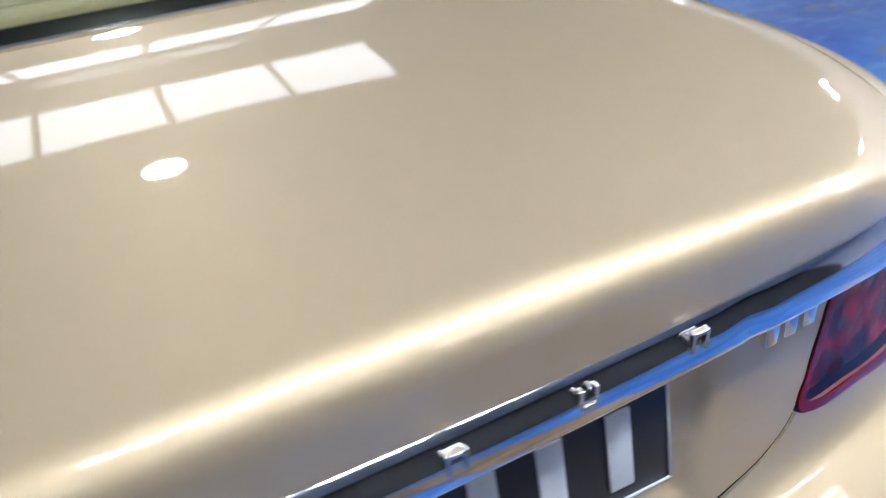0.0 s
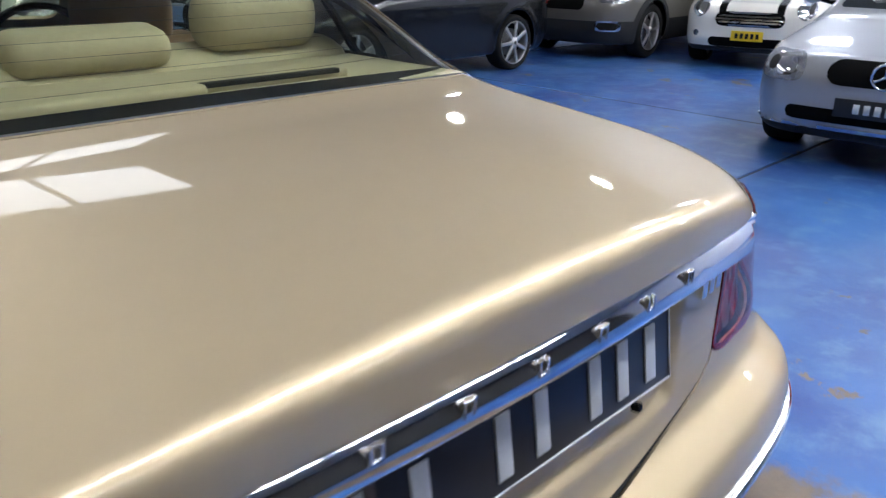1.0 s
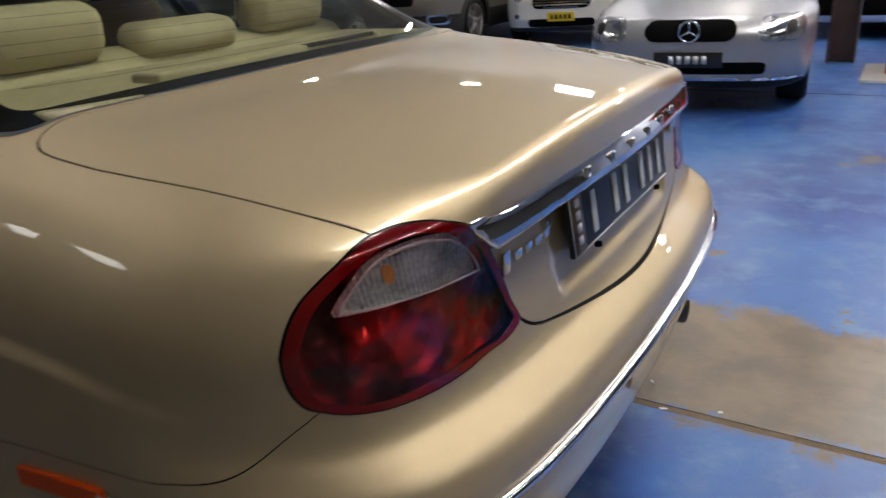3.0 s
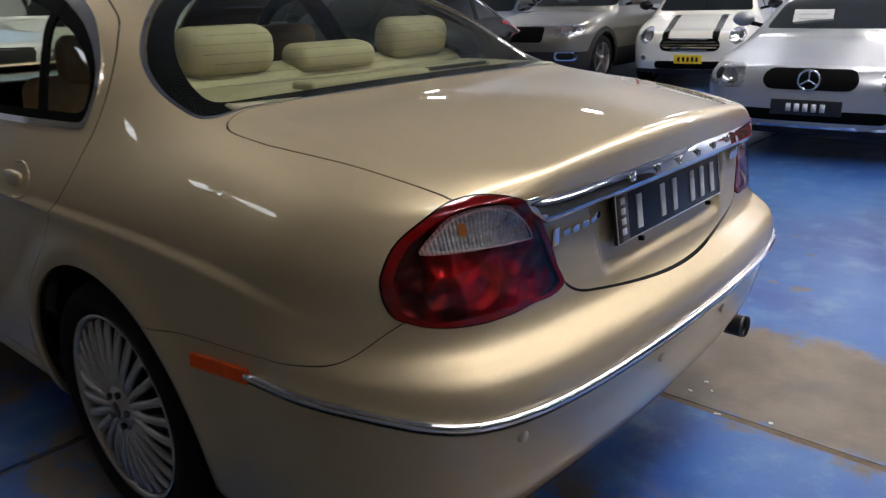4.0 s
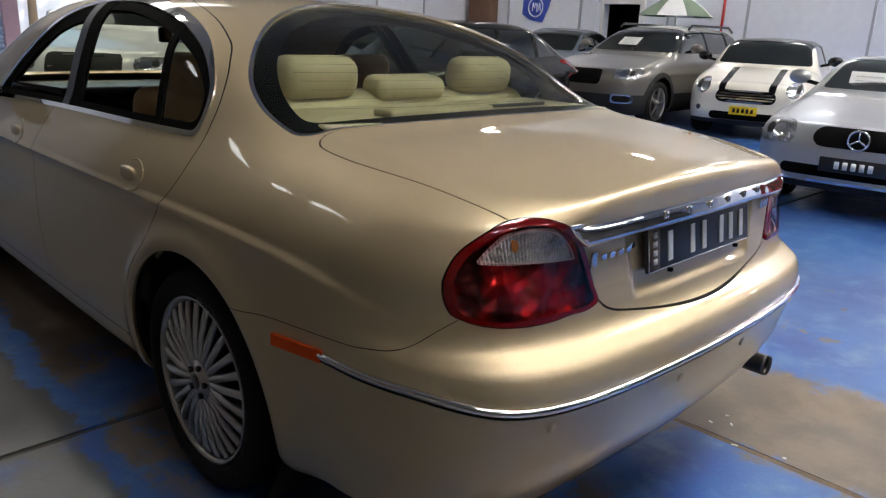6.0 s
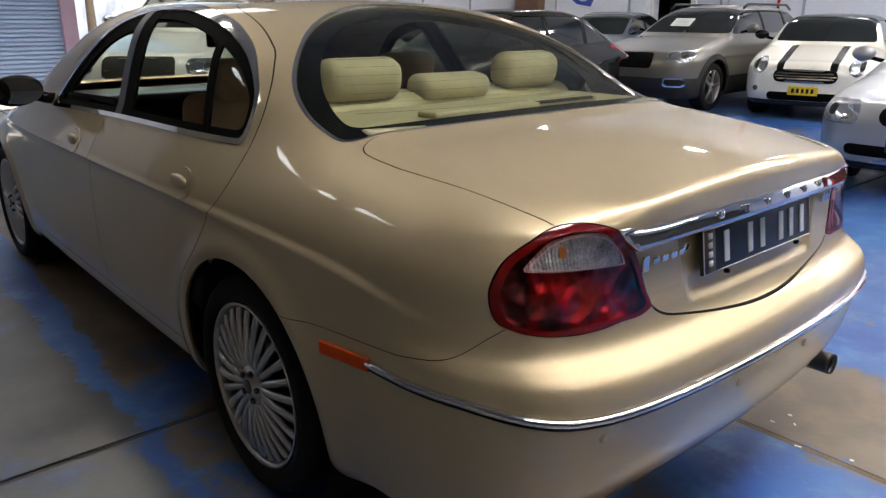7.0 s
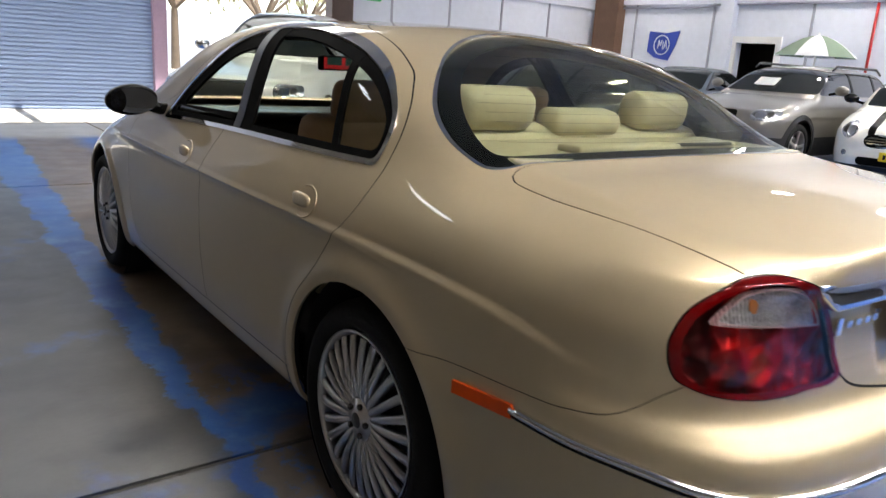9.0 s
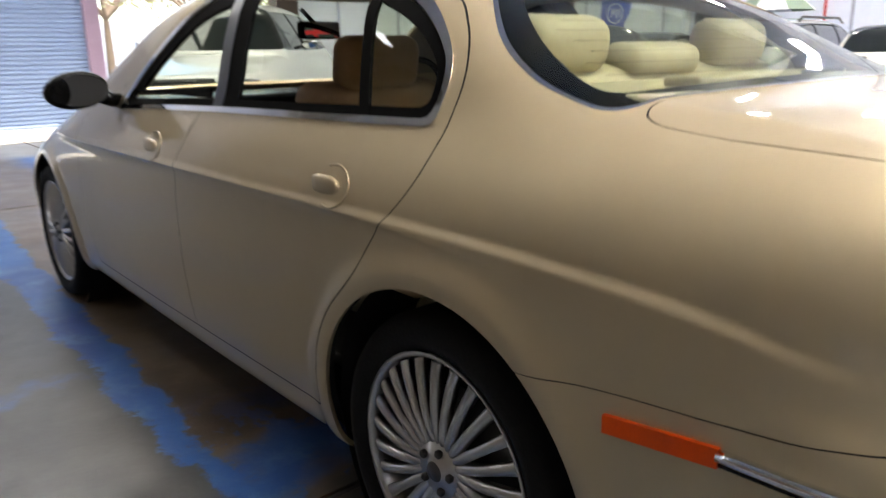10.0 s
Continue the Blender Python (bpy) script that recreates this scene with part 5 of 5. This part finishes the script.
M_WHITEP = mat("white_paint", (0.80, 0.80, 0.80), 0.3, 0, 0.02, 3, coat=1.0)
M_BLACKP = mat("black_paint", (0.006, 0.007, 0.009), 0.22, 0, 0.05, 3, coat=0.25, spec=0.3)
M_BLUEP = mat("blue_grey_paint", (0.12, 0.15, 0.20), 0.3, 0.5, 0.03, 3, coat=1.0)
M_CLAD = mat("grey_cladding", (0.016, 0.016, 0.017), 0.7, 0, 0.1, 20, 0.1, 100)
M_DARKGLASS = mat("dark_window", (0.012, 0.016, 0.018), 0.04, 0, 0.0, 5, coat=0.6)
M_PAPER = mat("paper", (0.85, 0.85, 0.84), 0.7, 0, 0.03, 10)
M_YELLOW = mat("yellow_plate", (0.75, 0.52, 0.02), 0.4, 0, 0.05, 20)
M_HEADLAMP = mat("headlamp", (0.34, 0.35, 0.37), 0.12, 0.7, 0.5, 25, 0.5, 70, coat=1.0)
SPOKE_MAKER[0] = lambda: boxes(((0.006, 0, 0.145), (0.022, 0.040, 0.19)), bevel=0.006)

# nose at the pose's origin; the tail lies along its y axis
silver = {"patches": [("grille", (0.0, 0.635), (0.335, 0.075), M_MATTE, 0.006, 0.09), ("headlamp", (0.63, 0.64), (0.155, 0.085), M_HEADLAMP, 0.008, 0.08), ("lower_intake", (0.0, 0.365), (0.55, 0.045), M_MATTE, 0.004, 0.04), ("bumper_lip", (0.0, 0.285), (0.80, 0.012), M_CHROME, 0.012, 0.01), ("chin", (0.0, 0.235), (0.80, 0.035), M_CLAD, 0.004, 0.03)],
          "plate": (M_PLATE, 0.43, -0.012), "ring": (0.635, 0.075), "paper": (-0.30, 1.00, 1.62, -28), "mirror": M_SILVER}
parked("roadster", "silver two-seat roadster with a dark oval grille", pose(4.55, 1.14, 0, 0, 0, -84), 4.0, 0.86, (0.72, 0.83, 0.90, 0.93, 0.86), (1.35, 2.05, 2.65, 3.15), 1.27, M_SILVER, M_DARKGLASS, silver, spokes=7, cell=0.035)
hatch_face = {"patches": [("headlamp", (0.60, 0.72), (0.115, 0.125), M_HEADLAMP, 0.012, 0.20), ("grille", (0.0, 0.60), (0.40, 0.085), M_MATTE, 0.003, 0.10), ("lower_intake", (0.0, 0.33), (0.46, 0.055), M_MATTE, 0.004, 0.06), ("fog_lamp", (0.62, 0.42), (0.045, 0.045), M_HEADLAMP, 0.008, 0.08), ("chin", (0.0, 0.24), (0.75, 0.03), M_CLAD, 0.004, 0.03)],
        "plate": (M_YELLOW, 0.41, -0.012), "grille_bars": (0.60, 0.07, 0.40, 5), "stripes": 1, "mirror": M_BLACKP}
parked("hatchback", "cream hatchback with a black roof and black bonnet stripes", pose(8.55, 3.82, 0, 0, 0, -76), 3.7, 0.84, (0.78, 0.90, 0.98, 1.02, 0.96), (1.05, 1.50, 2.95, 3.45), 1.41, M_CREAMP, M_DARKGLASS, hatch_face, spokes=8, cell=0.04, roof_m=M_BLACKP)
wagon = {"patches": [("headlamp", (0.68, 0.80), (0.16, 0.075), M_HEADLAMP, 0.008, 0.07), ("grille", (0.0, 0.74), (0.33, 0.11), M_MATTE, 0.004, 0.08), ("fog_surround", (0.66, 0.44), (0.14, 0.065), M_CHROME, 0.014, 0.05), ("fog_lamp", (0.66, 0.44), (0.115, 0.045), M_VOID, 0.020, 0.04)],
         "rails": 1, "cladding": 0.50, "mirror": M_GREY, "paper": (-0.10, 1.27, 1.665, -60)}
parked("estate_car", "grey-brown estate car with roof rails and dark lower cladding", pose(7.85, 6.10, 0, 0, 0, -86), 4.8, 0.93, (0.86, 1.0, 1.07, 1.10, 1.05), (1.35, 2.15, 4.2, 4.62), 1.56, M_GREY, M_DARKGLASS, wagon, spokes=5, cell=0.045, r=0.35)
dark = {"tail": (0.72, 0.86, 0.10, 0.13), "mirror": M_BLACKP, "patches": [("headlamp", (0.62, 0.68), (0.15, 0.08), M_HEADLAMP, 0.006, 0.06)], "paper": (0.3, 1.10, 1.62, -30)}
parked("black_hatchback", "black hatchback with red tail lamps", pose(3.15, 6.45, 0, 0, 0, -88), 4.2, 0.88, (0.72, 0.88, 0.96, 1.02, 0.98), (1.15, 1.85, 3.3, 3.95), 1.45, M_BLACKP, M_DARKGLASS, dark, spokes=7)
parked("blue_saloon", "dark blue-grey saloon behind the estate car", pose(9.8, 9.3, 0, 0, 0, -80), 4.5, 0.88, (0.72, 0.88, 0.96, 1.02, 0.96), (1.35, 2.1, 3.2, 3.9), 1.46, M_BLUEP, M_DARKGLASS, {"mirror": M_BLUEP}, spokes=7)
parked("white_wagon", "white high-roofed car behind the steel column", pose(9.3, 0.25, 0, 0, 0, -92), 4.6, 0.90, (0.84, 0.98, 1.05, 1.08, 1.04), (1.30, 1.95, 3.9, 4.4), 1.62, M_WHITEP, M_DARKGLASS, {"mirror": M_WHITEP, "patches": [("headlamp", (0.66, 0.76), (0.15, 0.08), M_HEADLAMP, 0.008, 0.06), ("lower_intake", (0.0, 0.4), (0.6, 0.10), M_MATTE, 0.004, 0.06)]}, spokes=6, r=0.34)
offroad = {"patches": [("headlamp", (0.66, 0.82), (0.15, 0.08), M_HEADLAMP, 0.008, 0.06), ("grille", (0.0, 0.80), (0.40, 0.12), M_CLAD, 0.006, 0.06), ("lower_intake", (0.0, 0.45), (0.5, 0.08), M_MATTE, 0.004, 0.05)], "grille_bars": (0.80, 0.09, 0.38, 4), "mirror": M_CHROME}
parked("offroader", "white off-road car with a chrome grille, facing in from the door", pose(1.15, 7.7, 0, 0, 0, -42), 4.8, 0.94, (0.95, 1.08, 1.16, 1.2, 1.12), (1.4, 2.0, 4.2, 4.65), 1.80, M_WHITEP, M_DARKGLASS, offroad, spokes=6, r=0.37)
parked("silver_saloon", "silver saloon parked near the open door", pose(4.3, 9.0, 0, 0, 0, -80), 4.5, 0.88, (0.72, 0.88, 0.96, 1.02, 0.96), (1.35, 2.1, 3.2, 3.9), 1.46, M_SILVER, M_DARKGLASS, {"mirror": M_SILVER, "patches": [("headlamp", (0.62, 0.68), (0.15, 0.08), M_HEADLAMP, 0.006, 0.06), ("grille", (0.0, 0.62), (0.3, 0.08), M_VOID, 0.005, 0.05)]}, spokes=7)

# ---- things by the walls ----
M_REDP = mat("red_gloss", (0.42, 0.008, 0.010), 0.3, 0, 0.08, 4, coat=0.6)
M_GREENGLASS = mat("dusky_glass", (0.02, 0.05, 0.045), 0.08, 0, 0.2, 4)


def red_cabinet(m):
    """A tall red cabinet with small-paned doors on shaped feet."""
    t = thing("display_cabinet", "tall red painted cabinet with small dusky glass panes", "cabinet")
    w, d, h = 1.15, 0.55, 2.1
    part("carcass", boxes(((0, 0.02, 0.16 + 0.03), (w, d, 0.06)), ((0, 0.02, h), (w + 0.06, d + 0.06, 0.07)), ((-w / 2 + 0.015, 0, h / 2 + 0.1), (0.03, d, h - 0.2)), ((w / 2 - 0.015, 0, h / 2 + 0.1), (0.03, d, h - 0.2)), ((0, d / 2, h / 2 + 0.1), (w, 0.02, h - 0.2)), bevel=0.004), M_REDP, t, smooth=False)
    part("skirt", boxes(((0, -d / 2 + 0.02, 0.19), (w, 0.04, 0.14)), ((-w / 2 + 0.09, -d / 2 + 0.02, 0.07), (0.18, 0.04, 0.14)), ((w / 2 - 0.09, -d / 2 + 0.02, 0.07), (0.18, 0.04, 0.14)), bevel=0.01), M_REDP, t, smooth=False)
    for sx in (-1, 1):
        part("foot", boxes(((sx * (w / 2 - 0.05), d / 2 - 0.05, 0.08), (0.08, 0.08, 0.16))), M_REDP, t, smooth=False)
    part("panel", boxes(((0, -d / 2 + 0.012, 0.305), (w - 0.2, 0.02, 0.09))), M_REDP, t, smooth=False)
    rows, cols = 5, 3
    x0, z0, pw, ph, g = -0.42, 0.36, 0.245, 0.30, 0.055
    fr = bmesh.new()
    for i in range(cols + 1):
        box(fr, (x0 - g / 2 + i * (pw + g), -d / 2 + 0.01, h / 2 + 0.16), (g, 0.035, h - 0.36), bevel=0.004)
    for sx in (-1, 1):
        box(fr, (sx * (w / 2 - 0.035), -d / 2 + 0.01, h / 2 + 0.16), (0.09, 0.036, h - 0.36), bevel=0.004)
    for k in range(rows + 1):
        box(fr, (0.0, -d / 2 + 0.011, z0 - g / 2 + k * (ph + g)), (w - 0.1, 0.033, g), bevel=0.004)
    door = part("door_frame", fr, M_REDP, t, smooth=False)
    for i in range(cols):
        for k in range(rows):
            part("pane", boxes(((x0 + pw / 2 + i * (pw + g), -d / 2 + 0.016, z0 + ph / 2 + k * (ph + g)), (pw + 0.01, 0.006, ph + 0.01))), M_GREENGLASS, door, smooth=False)
    t.matrix_world = m


red_cabinet(pose(6.85, -0.72, 0.03, 0, 0, -92))
tagged(part("white_board", boxes(((6.78, -0.80, 0.015), (1.0, 1.7, 0.03)), bevel=0.006), M_CREAMP, smooth=False), "flat off-white board under the red cabinet", "board")

# wall sign: a blue shield with a pale ring and bars, as plain shapes
sign = thing("wall_sign", "blue shield-shaped sign with a pale ring on the wall", "sign")
M_SIGNBLUE, M_SIGNPALE = mat("sign_blue", (0.03, 0.07, 0.42), 0.4, 0, 0.05, 5), mat("sign_pale", (0.68, 0.70, 0.80), 0.5, 0, 0.04, 5)
bm = bmesh.new()
out = [(-0.44, 0.34), (0.10, 0.30), (0.47, 0.36), (0.38, 0.02), (0.20, -0.36), (-0.22, -0.30), (-0.46, -0.16)]
fa = bm.faces.new([bm.verts.new((0, -p, q)) for p, q in out])
ex = bmesh.ops.extrude_face_region(bm, geom=[fa])
bmesh.ops.translate(bm, verts=[v for v in ex["geom"] if isinstance(v, bmesh.types.BMVert)], vec=(0.03, 0, 0))
bmesh.ops.recalc_face_normals(bm, faces=bm.faces)
part("board", bm, M_SIGNBLUE, sign, smooth=False)
part("ring", tube([(-0.008, 0.02 + 0.23 * math.cos(a), 0.01 + 0.23 * math.sin(a)) for a in np.linspace(0, 2 * math.pi, 32, endpoint=False)], 0.016, 6, True), M_SIGNPALE, sign)
for k, (a, b) in enumerate((((0.13, -0.08), (0.11, 0.12)), ((0.11, 0.12), (0.06, -0.02)), ((0.06, -0.02), (0.02, 0.12)), ((-0.02, 0.10), (-0.02, -0.10)), ((-0.06, -0.08), (-0.10, 0.12)), ((-0.10, 0.12), (-0.14, -0.08)))):
    part("bar", tube([(-0.006, *a), (-0.006, *b)], 0.013, 6), M_SIGNPALE, sign)
sign.matrix_world = pose(WX - 0.035, 11.95, 1.95)

# doorway trim, panel joints, pipes on the east wall
M_TRIMW = mat("white_trim", (0.80, 0.80, 0.82), 0.5, 0, 0.04, 5)
tagged(part("door_1", boxes(((WX - 0.03, 8.85, 1.03), (0.06, 0.12, 2.06)), ((WX - 0.03, 9.95, 1.03), (0.06, 0.12, 2.06)), ((WX - 0.03, 9.4, 2.13), (0.06, 1.22, 0.14))), M_TRIMW, smooth=False), "white frame of an open dark doorway", "door frame", kind="structure")
M_SEAM = mat("panel_joint", (0.36, 0.38, 0.48), 0.6, 0, 0.08, 5)
for y in (1.6, 4.0, 6.4, 8.2, 10.6, 12.9):
    tagged(part("wall_batten", boxes(((WX - 0.012, y, 3.0), (0.024, 0.05, 6.0))), M_SEAM, smooth=False), "narrow joint cover on the wall panels", "trim", kind="structure")
tagged(part("wall_ledge", boxes(((WX - 0.05, 2.6, 3.0), (0.10, 23.0, 0.14))), M_WALL, smooth=False), "painted ledge along the wall", "trim", kind="structure")
tagged(part("wall_column", boxes(((WX - 0.10, 10.15, 3.0), (0.2, 0.35, 6.0))), M_WALL, smooth=False), "painted wall column", "column", kind="structure")
tagged(part("cable_pipe", tube([(WX - 0.07, 13.4, 2.86), (WX - 0.07, 11.0, 2.84), (WX - 0.07, 10.4, 2.90), (WX - 0.07, 4.0, 2.90)], 0.025), M_SEAM), "grey conduit along the wall", "pipe", kind="structure")
tagged(part("red_pipe", tube([(WX - 0.06, 6.9, 0.0), (WX - 0.06, 6.9, 3.4)], 0.03), M_REDP), "thin red sprinkler pipe", "pipe", kind="structure")
for x in (7.4, 9.0, 10.6, 12.2):
    tagged(part("wall_batten", boxes(((x, WY - 0.012, 3.0), (0.05, 0.024, 6.0))), M_SEAM, smooth=False), "narrow joint cover on the wall panels", "trim", kind="structure")
tagged(part("wall_ledge", boxes(((10.1, WY - 0.05, 2.9), (7.6, 0.10, 0.14))), M_WALL, smooth=False), "painted ledge along the wall", "trim", kind="structure")
exit_sign = tagged(part("exit_sign", boxes(((6.9, WY - 0.05, 2.5), (0.36, 0.06, 0.18)), bevel=0.01), mat("exit_green", (0.02, 0.45, 0.15), 0.4, 0, 0.05, 8), smooth=False), "small green exit sign on the wall", "sign")
part("pictogram", boxes(((6.83, WY - 0.083, 2.5), (0.06, 0.006, 0.11)), ((6.97, WY - 0.083, 2.5), (0.12, 0.006, 0.03))), M_TRIMW, exit_sign, smooth=False)

# half-open market umbrella by the wall
umb = thing("umbrella", "white and green canvas umbrella standing by the wall", "umbrella")
M_CANVW, M_CANVG = mat("white_canvas", (0.72, 0.74, 0.78), 0.8, 0, 0.08, 4, 0.1, 60), mat("green_canvas", (0.20, 0.27, 0.21), 0.8, 0, 0.1, 4, 0.1, 60)
for i in range(8):
    bm = bmesh.new()
    rows = []
    for j in range(6):
        u = j / 5
        row = []
        for k in range(4):
            a = 2 * math.pi * (i + k / 3) / 8
            sag = 1 - 0.04 * math.sin(math.pi * k / 3) * u
            row.append(bm.verts.new((0.78 * u * sag * math.cos(a), 0.78 * u * sag * math.sin(a), 2.20 - 0.42 * u**1.7)))
        rows.append(row)
    for p, q in zip(rows, rows[1:]):
        for k in range(3):
            bm.faces.new((p[k], p[k + 1], q[k + 1], q[k]))
    bmesh.ops.remove_doubles(bm, verts=bm.verts, dist=1e-5)
    part("canopy_panel", bm, M_CANVG if i % 2 else M_CANVW, umb)
part("pole", tube([(0, 0, 0.1), (0, 0, 2.24)], 0.02), M_TRIMW, umb)
part("base", lathe([(0.0, 0.0), (0.25, 0.0), (0.25, 0.05), (0.05, 0.12), (0.0, 0.12)], 24), M_CLAD, umb).matrix_local = Matrix.Rotation(radians(-90), 4, "Y")
umb.matrix_world = pose(13.05, 7.5, 0)

# ---- outside the door ----
M_BARK = mat("bark", (0.10, 0.075, 0.055), 0.9, 0, 0.25, 3, 0.4, 20)
M_LEAF = mat("leaf", (0.20, 0.20, 0.10), 0.6, 0, 0.35, 0.6)


def tree(x, y, h, seed):
    """A trunk with limbs and a crown of many loose leaves."""
    rnd = random.Random(seed)
    t = thing("tree", "leafy green tree beyond the yard", "tree", None, "trees beyond the yard")
    bm = bmesh.new()
    tips = []

    def limb(a, b, ra, rb):
        q = (b - a).to_track_quat("Z", "Y")
        r0 = [bm.verts.new(a + q @ Vector((ra * math.cos(k), ra * math.sin(k), 0))) for k in np.linspace(0, 2 * math.pi, 7)[:-1]]
        r1 = [bm.verts.new(b + q @ Vector((rb * math.cos(k), rb * math.sin(k), 0))) for k in np.linspace(0, 2 * math.pi, 7)[:-1]]
        for k in range(6):
            bm.faces.new((r0[k], r0[(k + 1) % 6], r1[(k + 1) % 6], r1[k]))
    base, fork = Vector((0, 0, 0)), Vector((rnd.uniform(-0.3, 0.3), rnd.uniform(-0.3, 0.3), h * 0.35))
    limb(base, fork, 0.22, 0.15)
    for _ in range(7):
        a = rnd.uniform(0, 2 * math.pi)
        m = fork + Vector((math.cos(a) * h * 0.18, math.sin(a) * h * 0.18, h * rnd.uniform(0.15, 0.3)))
        limb(fork, m, 0.10, 0.06)
        for _ in range(3):
            b = a + rnd.uniform(-0.9, 0.9)
            e = m + Vector((math.cos(b) * h * 0.16, math.sin(b) * h * 0.16, h * rnd.uniform(0.02, 0.25)))
            limb(m, e, 0.055, 0.02)
            tips.append(e)
    part("trunk", bm, M_BARK, t)
    vs, fs = [], []
    for e in tips:
        for _ in range(170):
            c = e + Vector((rnd.gauss(0, 1), rnd.gauss(0, 1), rnd.gauss(0, 0.7))) * h * 0.085
            q = Euler((rnd.uniform(0, 6.3), rnd.uniform(0, 6.3), 0)).to_quaternion()
            s = rnd.uniform(0.08, 0.17)
            k = len(vs)
            vs += [tuple(c + q @ Vector(p) * s) for p in ((-1, 0, 0), (0, -0.45, 0.1), (1, 0, 0), (0, 0.45, 0.1))]
            fs.append((k, k + 1, k + 2, k + 3))
    me = bpy.data.meshes.new("crown")
    me.from_pydata(vs, [], fs)
    me.materials.append(M_LEAF)
    o = new("crown", me)
    o.parent = t
    o["kind"] = "stuff"
    t.matrix_world = pose(x, y, -0.02)


for i, (x, y, h) in enumerate(((4.5, 30, 6.0), (7.5, 33, 7), (11, 30, 6.5), (1.5, 34, 7), (14.5, 33, 7), (6.0, 37, 8), (9.5, 37, 8))):
    tree(x, y, h, i + 3)
tagged(part("boundary_wall", boxes(((10.0, 40.0, 1.4), (90.0, 0.3, 2.8))), M_WALL, smooth=False), "pale boundary wall behind the trees", "wall", kind="structure")
parked("white_van", "white van parked outside in the sun", pose(6.6, 19.0, 0, 0, 0, -15), 4.9, 0.95, (1.1, 1.2, 1.3, 1.5, 1.4), (1.0, 1.6, 4.6, 4.85), 2.05, M_WHITEP, M_DARKGLASS, {"mirror": M_BLACK}, spokes=6)
